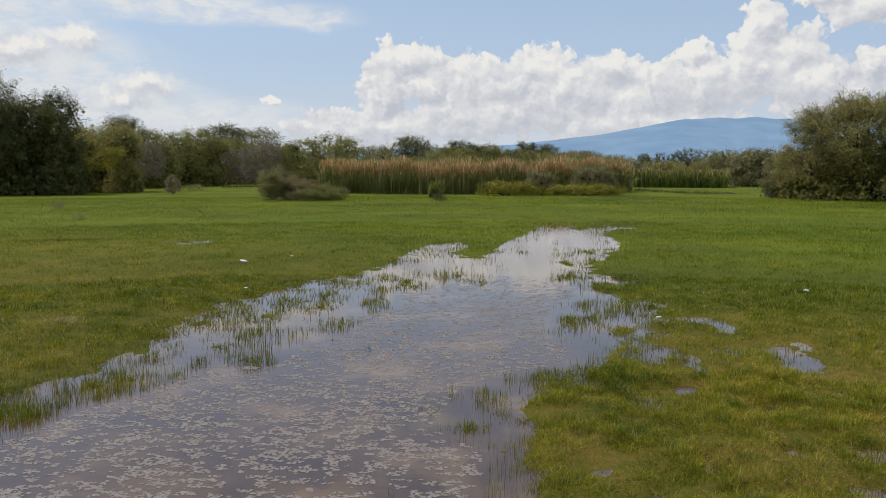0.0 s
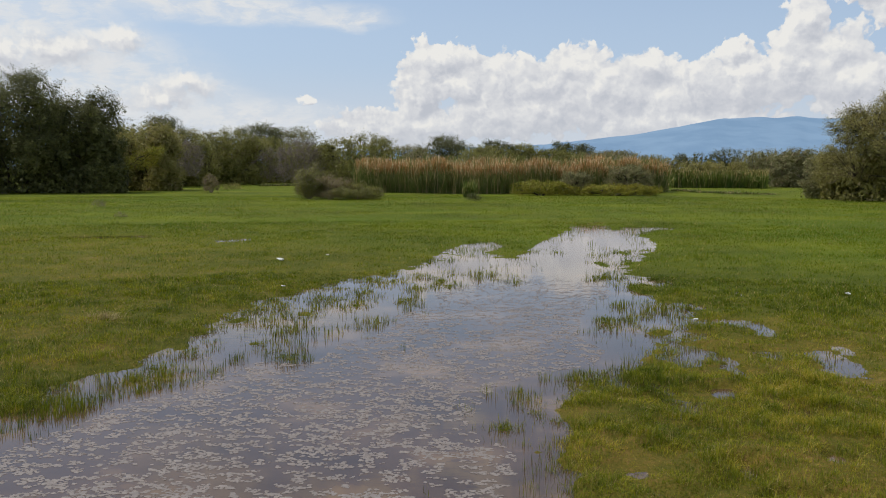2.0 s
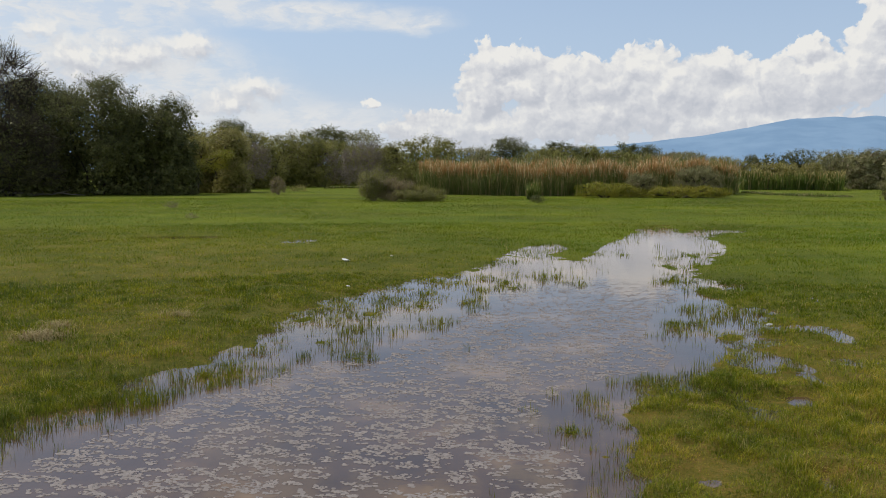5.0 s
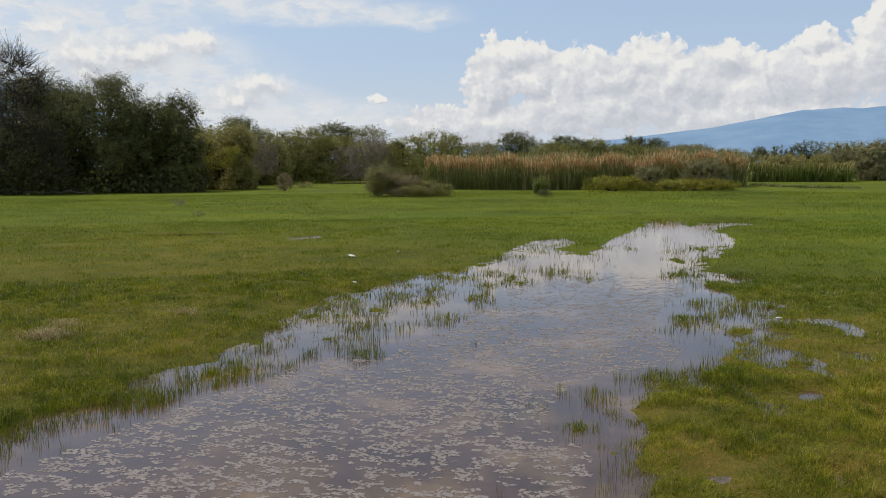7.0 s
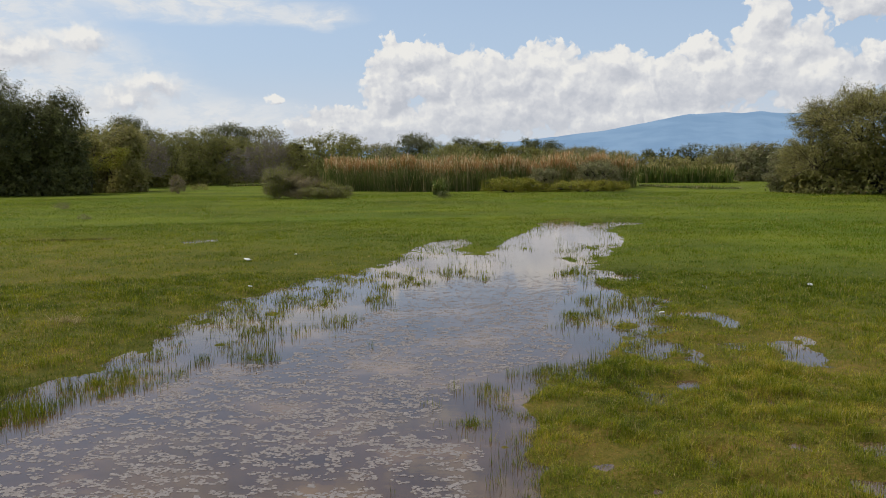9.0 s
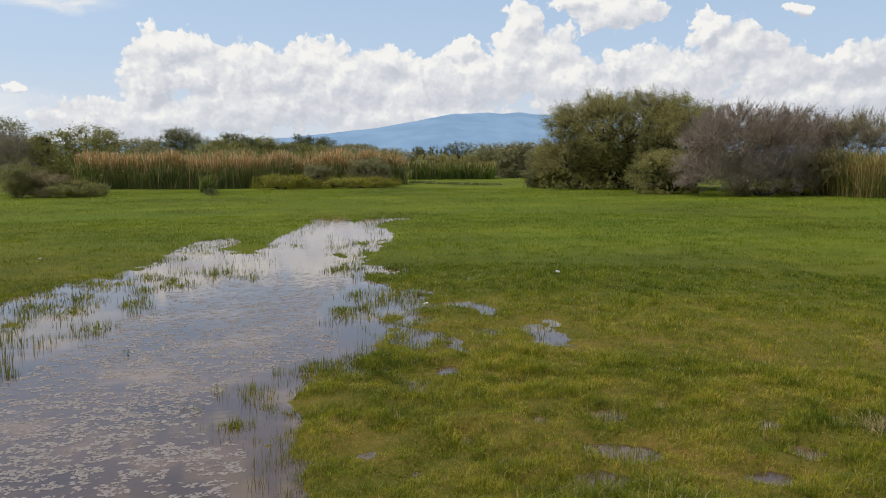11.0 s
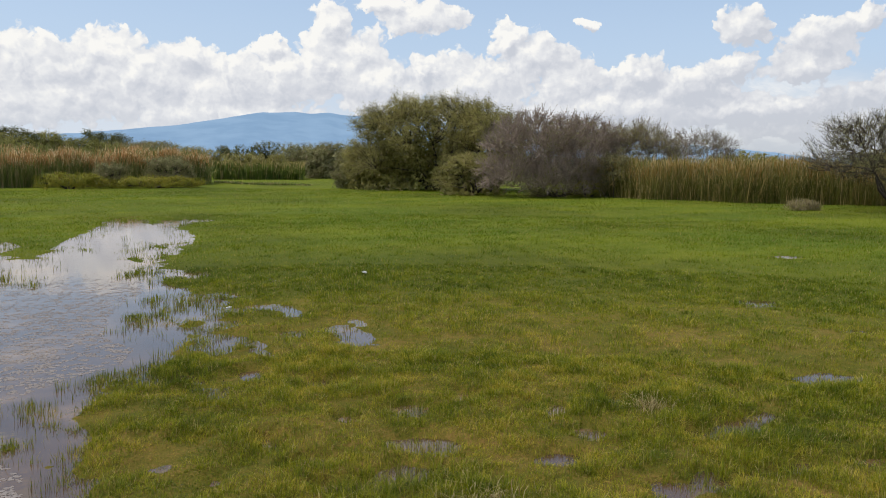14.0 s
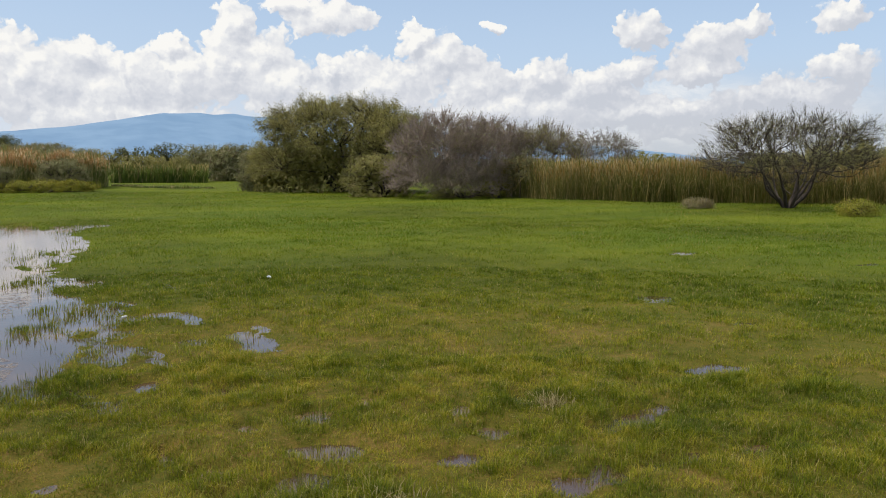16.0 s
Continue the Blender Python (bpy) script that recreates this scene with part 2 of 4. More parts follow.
def grass_material():
    mat, n, geo, out = material("meadow_grass")
    at, island = geo.outputs["Position"], geo.outputs["Random Per Island"]
    broad, _ = n.noise(at, 0.16, 4.0, 0.6)
    close, _ = n.noise(at, 1.3, 3.0, 0.6)
    t = n.math("ADD", n.math("MULTIPLY", n.math("SUBTRACT", broad, 0.5), 1.05), n.math("MULTIPLY", n.math("SUBTRACT", close, 0.5), 0.9))
    tuft, _ = n.noise(at, 6.0, 2.0)
    t = n.math("ADD", t, n.math("MULTIPLY", n.math("SUBTRACT", tuft, 0.5), 1.3))
    t = n.math("ADD", n.math("ADD", t, dryness(n, at)), n.math("MULTIPLY", n.math("SUBTRACT", island, 0.4), 0.6), clamp=True)
    colour = n.ramp(t, (0.0, (0.058, 0.088, 0.007)), (0.4, (0.145, 0.175, 0.010)), (0.72, (0.27, 0.272, 0.016)), (1.0, (0.46, 0.36, 0.05)))
    # sunlight on the far grass, put into the blade colour
    colour = n.mix(sunlit_green(n, at, broad), colour, sunlit_green_colour(n, at, 1.0))
    other = n.math("FRACT", n.math("MULTIPLY", island, 53.0))
    colour = n.mix(n.span(other, 0.93, 0.95), colour, (0.40, 0.33, 0.12))
    surface(n, out, colour, 0.5, translucent=0.4, specular=0.15)
    return mat


def ground_material():
    mat, n, geo, out = material("soil_and_turf")
    at = geo.outputs["Position"]
    z = n.add("ShaderNodeSeparateXYZ")
    n.put(z.inputs[0], at)
    broad, _ = n.noise(at, 0.16, 4.0, 0.6)
    close, _ = n.noise(at, 1.3, 4.0, 0.6)
    fine, _ = n.noise(at, 14.0, 5.0, 0.65)
    t = n.math("ADD", n.math("MULTIPLY", n.math("SUBTRACT", broad, 0.5), 1.05), n.math("MULTIPLY", n.math("SUBTRACT", close, 0.5), 0.9))
    grain, _ = n.noise(at, 70.0, 3.0, 0.6)
    t = n.math("ADD", n.math("ADD", t, dryness(n, at)), n.math("MULTIPLY", n.math("SUBTRACT", fine, 0.35), 1.1))
    t = n.math("ADD", t, n.math("MULTIPLY", n.math("SUBTRACT", grain, 0.5), 0.9), clamp=True)
    turf = n.ramp(t, (0.0, (0.034, 0.040, 0.006)), (0.4, (0.075, 0.078, 0.009)), (0.75, (0.13, 0.10, 0.018)), (1.0, (0.20, 0.125, 0.038)))
    # the same painted sunlight on the turf, a little darker
    turf = n.mix(sunlit_green(n, at, broad), turf, sunlit_green_colour(n, at, 0.75))
    mud = n.mix(fine, (0.10, 0.07, 0.045), (0.21, 0.16, 0.115))
    colour = n.mix(n.span(z.outputs[2], -0.03, -0.006), mud, turf)
    surface(n, out, colour, 0.9, bump=(n.math("ADD", fine, n.math("MULTIPLY", grain, 0.5)), 0.9, 0.03), specular=0.1)
    return mat


def water_material():
    mat, n, geo, out = material("muddy_water")
    at = geo.outputs["Position"]
    stain, _ = n.noise(at, 1.1, 4.0, 0.6)
    colour = n.ramp(n.span(stain, 0.3, 0.72, smooth=False), (0.0, (0.040, 0.023, 0.014)), (0.55, (0.085, 0.050, 0.029)), (1.0, (0.23, 0.145, 0.07)))
    wave, _ = n.noise(n.vmath("MULTIPLY", at, (0.7, 1.6, 1)), 5.0, 3.0)
    tiny, _ = n.noise(n.vmath("MULTIPLY", at, (0.8, 1.4, 1)), 16.0, 2.0)
    surface(n, out, colour, 0.045, bump=(n.math("ADD", wave, n.math("MULTIPLY", tiny, 0.25)), 0.035, 0.02), specular=0.5)
    return mat


def plain_material(name, a, b, scale, rough=0.85, relief=0.4, translucent=0.0, specular=0.25, stretch=(1, 1, 1)):
    mat, n, geo, out = material(name)
    at = n.vmath("MULTIPLY", geo.outputs["Position"], stretch)
    small, _ = n.noise(at, scale, 5.0, 0.65)
    large, _ = n.noise(at, scale * 0.13, 3.0)
    t = n.math("ADD", n.math("MULTIPLY", small, 0.6), n.math("MULTIPLY", large, 0.6))
    t = n.math("ADD", n.math("SUBTRACT", t, 0.35), n.math("MULTIPLY", n.math("SUBTRACT", geo.outputs["Random Per Island"], 0.5), 0.5), clamp=True)
    surface(n, out, n.mix(t, a, b), rough, bump=(small, relief, 0.02), translucent=translucent, specular=specular)
    return mat


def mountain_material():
    """Forested slopes, the blue haze of kilometres of air painted into colour and glow."""
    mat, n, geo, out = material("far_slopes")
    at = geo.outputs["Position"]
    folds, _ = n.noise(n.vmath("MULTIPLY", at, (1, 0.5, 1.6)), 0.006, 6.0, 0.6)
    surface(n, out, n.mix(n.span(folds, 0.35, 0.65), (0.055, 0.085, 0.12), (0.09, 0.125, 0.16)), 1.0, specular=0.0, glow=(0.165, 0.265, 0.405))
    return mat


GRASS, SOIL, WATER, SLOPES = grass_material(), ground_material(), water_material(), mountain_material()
BARK = plain_material("bark", (0.035, 0.028, 0.022), (0.12, 0.095, 0.075), 9.0)
GREY_BARK = plain_material("grey_twigs", (0.19, 0.155, 0.135), (0.42, 0.35, 0.31), 9.0)
TWIG_GREY = plain_material("mauve_grey_twigs", (0.21, 0.162, 0.132), (0.48, 0.375, 0.315), 9.0)
PALE_WOOD = plain_material("weathered_wood", (0.12, 0.105, 0.09), (0.30, 0.27, 0.235), 7.0)
TWIG = plain_material("brown_twigs", (0.034, 0.026, 0.021), (0.12, 0.095, 0.076), 9.0)
OLIVE = leaf_material("olive_leaves", (0.16, 0.158, 0.042), (0.47, 0.415, 0.14), (0.34, 0.28, 0.13), 0.12, translucent=0.45)
DARK_GREEN = leaf_material("dark_leaves", (0.030, 0.040, 0.015), (0.25, 0.25, 0.075), (0.10, 0.09, 0.035), 0.06)
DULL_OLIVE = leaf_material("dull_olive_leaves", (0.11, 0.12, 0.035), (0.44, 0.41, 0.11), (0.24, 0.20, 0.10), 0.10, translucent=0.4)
SAGE = leaf_material("grey_green_leaves", (0.16, 0.16, 0.065), (0.33, 0.31, 0.14), (0.30, 0.24, 0.14), 0.14, translucent=0.45)
LIME = leaf_material("yellow_green_leaves", (0.17, 0.19, 0.02), (0.40, 0.35, 0.04), (0.30, 0.21, 0.05), 0.10)
DUSTY = leaf_material("dry_brown_leaves", (0.18, 0.155, 0.07), (0.36, 0.31, 0.135), (0.30, 0.22, 0.12), 0.25)
REED_GREEN = leaf_material("reed_leaves", (0.075, 0.11, 0.024), (0.24, 0.265, 0.07), (0.42, 0.33, 0.16), 0.2, patch=0.3)
REED_BRIGHT = leaf_material("fresh_reed_leaves", (0.07, 0.115, 0.02), (0.21, 0.255, 0.05), (0.42, 0.36, 0.14), 0.14, patch=0.3)
REED_OLIVE = leaf_material("yellowing_reed_leaves", (0.072, 0.088, 0.016), (0.28, 0.25, 0.06), (0.48, 0.36, 0.15), 0.22, patch=0.3)
REED_GOLD = leaf_material("golden_reed_tops", (0.24, 0.14, 0.035), (0.48, 0.31, 0.09), (0.46, 0.38, 0.2), 0.2)
REED_DRY = leaf_material("dry_reed_tops", (0.30, 0.155, 0.05), (0.58, 0.35, 0.14), (0.78, 0.62, 0.38), 0.22)
SCUM = plain_material("floating_scum", (0.17, 0.146, 0.132), (0.28, 0.246, 0.222), 25.0, 0.55, 0.3, specular=0.4)
WHITE = plain_material("white_scrap", (0.68, 0.68, 0.66), (0.85, 0.85, 0.83), 30.0, 0.6, 0.2)


# ---- tools for meshes ----
def lattice(ix, iy, seed):
    h = np.sin(ix * 127.1 + iy * 311.7 + seed * 74.7) * 43758.5453
    return h - np.floor(h)


def value_noise(x, y, seed=0.0):
    x, y = np.asarray(x, float), np.asarray(y, float)
    ix, iy = np.floor(x), np.floor(y)
    u, v = x - ix, y - iy
    u, v = u * u * (3 - 2 * u), v * v * (3 - 2 * v)
    a, b = lattice(ix, iy, seed), lattice(ix + 1, iy, seed)
    c, d = lattice(ix, iy + 1, seed), lattice(ix + 1, iy + 1, seed)
    return (a * (1 - u) + b * u) * (1 - v) + (c * (1 - u) + d * u) * v


def cloudy(x, y, octaves=3, seed=0.0):
    """Fractal value noise between about -0.5 and 0.5."""
    total, size = 0.0, 0.5
    for k in range(octaves):
        total = total + size * (value_noise(x * 2 ** k + 3.1 * k, y * 2 ** k - 1.7 * k, seed + k) - 0.5) * 2
        size *= 0.5
    return total * 0.6


def mesh_of(name, verts, faces, mat, smooth=False):
    """A mesh from arrays: faces all of one size."""
    me = bpy.data.meshes.new(name)
    verts, faces = np.asarray(verts, np.float32), np.asarray(faces, np.int32)
    k = faces.shape[1]
    me.vertices.add(len(verts))
    me.vertices.foreach_set("co", verts.ravel())
    me.loops.add(faces.size)
    me.loops.foreach_set("vertex_index", faces.ravel())
    me.polygons.add(len(faces))
    me.polygons.foreach_set("loop_start", np.arange(0, faces.size, k, dtype=np.int32))
    if smooth:
        me.polygons.foreach_set("use_smooth", np.ones(len(faces), bool))
    me.update(calc_edges=True)
    me.materials.append(mat)
    return me


def part(name, me, parent=None, label=""):
    ob = new(name, me)
    ob.parent = parent
    return tagged(ob, label)


def empty(name, x=0.0, y=0.0, z=0.0):
    ob = new(name)
    ob.location = (x, y, z)
    return ob


def unit(v):
    return v / np.maximum(np.linalg.norm(v, axis=-1, keepdims=True), 1e-9)


def tubes(paths, radii, sides=3):
    """Tapered limbs: paths (n, k, 3), radii (n, k)."""
    n, k, _ = paths.shape
    along = unit(np.gradient(paths, axis=1))
    side = unit(np.cross(along, np.array([0.31, 0.22, 0.93]) + 0 * along))
    up = np.cross(along, side)
    turn = np.arange(sides) * 2 * np.pi / sides
    ring = side[:, :, None] * np.cos(turn)[:, None] + up[:, :, None] * np.sin(turn)[:, None]
    verts = paths[:, :, None] + ring * radii[:, :, None, None]
    i = np.arange(n)[:, None, None] * k * sides + np.arange(k - 1)[None, :, None] * sides
    a, b = np.arange(sides), (np.arange(sides) + 1) % sides
    faces = np.stack([i + a, i + b, i + sides + b, i + sides + a], -1)
    return verts.reshape(-1, 3), faces.reshape(-1, 4)


def joined(pieces):
    verts, faces, base = [], [], 0
    for v, f in pieces:
        verts.append(v)
        faces.append(f + base)
        base += len(v)
    return np.concatenate(verts), np.concatenate(faces)


def leaves(at, length, width, rng, face):
    """Slender leaf sprays, one blade each, their flats turned about as face says."""
    n = len(at)
    flat = unit(face + 0.75 * rng.normal(size=(n, 3)))
    way = unit(np.cross(flat, rng.normal(size=(n, 3))))
    side = np.cross(flat, way)
    l = (length * rng.uniform(0.6, 1.3, n))[:, None]
    w = (width * rng.uniform(0.6, 1.3, n))[:, None]
    verts = np.stack([at - side * w, at + side * w, at + way * l], 1)
    return verts.reshape(-1, 3), np.arange(n * 3).reshape(n, 3)


def grow(rng, high, wide, deep, low=0.12, stems=4, limbs=26, tips=300, hollow=0.5, twigs=0, thick=0.09, lumps=0.22, flat=1.0, lean=(0.0, 0.0), skirt=0.75, twig_thick=0.011, rise=0.25, clumps=0, dome=0.66):
    """A many-stemmed tree within a lumpy dome: the wood as tubes, and the places of its tips."""
    way = unit(rng.normal(size=(tips, 3)) * np.array([1, 1, 0.9]) + np.array([0, 0, 0.12]))
    k = rng.integers(0, 1000) * 0.37
    lump = 1 + lumps * 2 * cloudy(way[:, 0] * 2.6 + k, way[:, 1] * 2.6 + way[:, 2] * 3.1, 2)
    far = (hollow + (1 - hollow) * rng.uniform(0, 1, tips) ** 0.6) * lump
    if clumps:
        # the crown is heaped of clumps with gaps between them
        heart = unit(rng.normal(size=(clumps, 3)) * np.array([1, 1, 0.9]) + np.array([0, 0, 0.2]))
        own = rng.integers(0, clumps, tips)
        way = unit(heart[own] + rng.normal(size=(tips, 3)) * 1.15 / math.sqrt(clumps))
        reach = rng.uniform(0.86, 1.04, clumps)[own]
        off = np.linalg.norm(way - heart[own], axis=1) * math.sqrt(clumps)
        far = reach * (hollow + (1 - hollow) * rng.uniform(0, 1, tips) ** 0.5) * (1.04 - 0.045 * off)
    zc = low * high + (high - low * high) * 0.42
    tip = way * far[:, None] * np.array([wide, deep, 1])
    # below its middle the crown keeps its width
    flare = np.where(way[:, 2] < 0, np.maximum(np.hypot(way[:, 0], way[:, 1]), 0.35) ** -skirt, 1.0)
    tip[:, :2] *= flare[:, None]
    tip[:, 2] = np.where(way[:, 2] > 0, np.abs(way[:, 2]) ** dome * (high - zc) * far, way[:, 2] * (zc - low * high) * far) * flat + zc
    # fit the dome into its height and width
    tip[:, 0] *= wide / np.percentile(np.abs(tip[:, 0]), 97)
    tip[:, 1] *= deep / np.percentile(np.abs(tip[:, 1]), 97)
    tip[:, 2] *= high / np.percentile(tip[:, 2], 98.5)
    tip[:, 0] += lean[0] * tip[:, 2] / high
    tip[:, 1] += lean[1] * tip[:, 2] / high
    tip[:, 2] = np.maximum(tip[:, 2], 0.05 * high)
    pieces = []
    s = np.linspace(0, 1, 7)
    # stems
    turn = np.arange(stems) * 2 * np.pi / stems + rng.uniform(0, 0.9, stems)
    end = np.stack([np.cos(turn) * wide * 0.42, np.sin(turn) * deep * 0.42, np.full(stems, zc * 1.05)], 1) * rng.uniform(0.7, 1.15, (stems, 1))
    root = np.stack([np.cos(turn), np.sin(turn), 0 * turn], 1) * thick * 1.2
    bow = np.stack([np.cos(turn + 0.8), np.sin(turn + 0.8), 0 * turn - 0.6], 1) * high * 0.06
    stem = root[:, None] + (end - root)[:, None] * s[:, None] + bow[:, None] * np.sin(s * np.pi)[:, None] + rng.normal(size=(stems, 7, 3)) * high * 0.008
    stem[:, 0, 2] = -0.1
    pieces.append(tubes(stem, thick * (1 - 0.72 * s)[None] * rng.uniform(0.7, 1.2, (stems, 1)), 6))
    # limbs
    end = tip[rng.choice(tips, min(limbs, tips), replace=False)] * np.array([0.8, 0.8, 0.92])
    knots = stem[:, 2:].reshape(-1, 3)
    near = np.argmin(np.linalg.norm((end[:, None] - knots[None]) * np.array([1, 1, 0.8]), axis=2) + 0.7 * (knots[None, :, 2] > end[:, None, 2]) * high, axis=1)
    root = knots[near]
    wander = rng.normal(size=(len(end), 1, 3)) * high * 0.035
    limb = root[:, None] + (end - root)[:, None] * s[:, None] + wander * np.sin(s * np.pi)[:, None] + rng.normal(size=(len(end), 7, 3)) * high * 0.006
    limb[:, 0] = root
    pieces.append(tubes(limb, thick * 0.34 * (1 - 0.75 * s)[None] * np.ones((len(end), 1)), 4))
    # branches to the tips
    knots = limb[:, 1:].reshape(-1, 3)
    out = np.linalg.norm(tip[:, None] - knots[None], axis=2) + 0.5 * np.maximum(knots[None, :, 2] - tip[:, None, 2], 0)
    root = knots[np.argmin(out, axis=1)]
    s = np.linspace(0, 1, 3 if twigs else 2)
    wander = rng.normal(size=(tips, 1, 3)) * 0.07 * np.linalg.norm(tip - root, axis=1)[:, None, None]
    branch = root[:, None] + (tip - root)[:, None] * s[:, None] + wander * np.sin(s * np.pi)[:, None]
    inner = root + (tip - root) * 0.35
    shown = branch if twigs else branch[::2]
    pieces.append(tubes(shown, thick * 0.11 * (1 - 0.6 * s)[None] * np.ones((len(shown), 1)), 3))
    if twigs:
        start = np.repeat(branch[:, 1], twigs, 0) + (np.repeat(tip - branch[:, 1], twigs, 0)) * rng.uniform(0, 0.9, (tips * twigs, 1))
        run = unit(np.repeat(unit(tip - root), twigs, 0) + rng.normal(size=(tips * twigs, 3)) * 0.55 + np.array([0, 0, rise]))
        long = high * rng.uniform(0.05, 0.15, (tips * twigs, 1))
        s3 = np.linspace(0, 1, 2)
        twig = start[:, None] + (run * long)[:, None] * s3[:, None] + rng.normal(size=(tips * twigs, 2, 3)) * 0.012 * high * s3[:, None]
        pieces.append(tubes(twig, twig_thick * (1 - 0.6 * s3)[None] * np.ones((tips * twigs, 1)), 3))
        tip, inner = np.concatenate([tip, twig[:, 1]]), np.concatenate([inner, twig[:, 0]])
    return joined(pieces), tip, inner


def tree(name, label, category, x, y, high, wide, deep=None, leaf=OLIVE, bark=BARK, seed=1, sprays=18, size=0.22, spread=0.34, group="", leafy=1.0, slim=0.2, core=0, fill=0.26, foot=1.0, **how):
    """A tree or shrub at x, y: wood under a crown of many small sprays. foot: how leafy it is near the ground."""
    rng = np.random.default_rng(seed)
    deep = deep or wide * 0.8
    wood, tip, inner = grow(rng, high - spread * 0.7, wide - spread * 0.5, deep - spread * 0.5, **how)
    thing = empty(name, x, y, ground_height(np.array([x]), np.array([y]))[0])
    tagged(thing, label, category, group)
    part("trunk", mesh_of("trunk", *wood, bark, True), thing)

    def facing(at):
        return unit((at - np.array([0, 0, high * 0.4])) / np.array([wide, deep, high * 0.6])) + np.array([0, 0, 0.4])

    if sprays:
        chosen = rng.uniform(size=len(tip)) < leafy * np.clip(foot + (1 - foot) * 1.7 * tip[:, 2] / high, 0, 1)
        low_end, run = np.repeat(inner[chosen], sprays, 0), np.repeat((tip - inner)[chosen], sprays, 0)
        at = low_end + run * rng.uniform(0.25, 1, (len(run), 1)) ** 0.7
        at = at + np.clip(rng.normal(size=at.shape), -1.5, 1.5) * spread * np.array([1, 1, 0.7])
        at[:, 2] = np.maximum(at[:, 2], 0.03)
        blades = [leaves(at, size, size * slim, rng, facing(at))]
        if core:
            # broader sprays fill the inside
            deep_in = tip[rng.integers(0, len(tip), core)] * rng.uniform(0.35, 0.97, (core, 1)) + rng.normal(size=(core, 3)) * 0.08
            deep_in[:, 2] = np.clip(deep_in[:, 2], 0.05, high * 0.94)
            blades.append(leaves(deep_in, fill, fill * 0.32, rng, facing(deep_in)))
            # the lowest branches trail over the ground
            k = int(core // 6 * foot)
            turn, reach = rng.uniform(0, 2 * np.pi, k), rng.uniform(0.3, 1.0, k) ** 0.5 * 0.92
            low_down = np.stack([np.cos(turn) * reach * wide, np.sin(turn) * reach * deep, rng.uniform(0.02, 0.22, k) * high * rng.uniform(0.3, 1, k)], 1)
            blades.append(leaves(low_down, fill, fill * 0.32, rng, facing(low_down)))
        part("crown", mesh_of("crown", *joined(blades), leaf), thing)
    return thing


# ---- the lie of the land: a wet meadow, barely above the water ----
SHORE = [(-4.3, 1.0), (-3.23, 4.86), (-3.23, 5.32), (-3.1, 5.63), (-2.99, 5.93), (-2.83, 6.31), (-2.79, 6.96), (-2.88, 7.8), (-2.93, 8.68), (-2.73, 9.61), (-2.35, 10.49),
         (-1.86, 11.35), (-1.29, 12.29), (-0.98, 13.71), (-0.71, 15.47), (0.09, 17.21), (0.54, 17.65), (0.18, 14.99), (0.69, 14.24), (1.24, 16.88), (1.93, 19.59),
         (3.1, 24.0), (3.9, 24.4), (3.66, 21.16), (4.76, 22.48), (5.35, 21.65), (4.04, 19.7), (4.04, 17.56), (3.53, 15.59), (2.77, 13.49), (2.39, 12.02), (2.8, 11.43),
         (2.06, 10.73), (2.27, 9.67), (2.41, 8.9), (2.31, 8.09), (1.72, 7.5), (1.46, 6.59), (1.15, 5.71), (0.76, 5.26), (0.62, 4.78), (0.54, 4.38), (0.43, 3.73), (0.6, 1.0)]
# within it, the water that no grass stands in
OPEN_WATER = [(-3.9, 1.0), (-2.81, 4.2), (-2.72, 4.51), (-2.61, 4.78), (-2.5, 5.19), (-2.24, 5.55), (-2.23, 5.87), (-1.86, 6.49), (-1.46, 6.43), (-1.38, 7.04), (-0.99, 7.73),
              (-1.03, 8.54), (-0.56, 9.11), (-0.7, 10.18), (-0.03, 11.1), (0.57, 11.79), (0.99, 13.39), (1.54, 15.59), (2.03, 18.01), (3.15, 21.9), (3.5, 20.4), (3.64, 18.7),
              (3.2, 16.73), (2.44, 16.45), (1.71, 13.04), (1.63, 11.48), (1.94, 10.93), (1.84, 9.95), (1.48, 9.22), (1.22, 8.33), (1.09, 7.47), (1.26, 6.89), (1.06, 6.28),
              (0.64, 6.03), (0.27, 5.66), (0.14, 5.23), (0.05, 4.75), (0.28, 4.46), (0.37, 4.11), (0.24, 3.72), (0.4, 1.0)]
# flats barely under or over the water, all small humps and pools: x, y, half width, half depth, how wet
FLATS = [(2.3, 7.2, 1.5, 2.2, 1.4), (1.3, 5.6, 0.9, 1.0, 1.5), (1.1, 4.3, 0.7, 0.9, 1.5), (3.4, 3.0, 2.3, 1.0, 0.7), (2.6, 12.0, 1.1, 2.2, 0.7), (-1.8, 8.6, 0.8, 1.6, 0.5)]
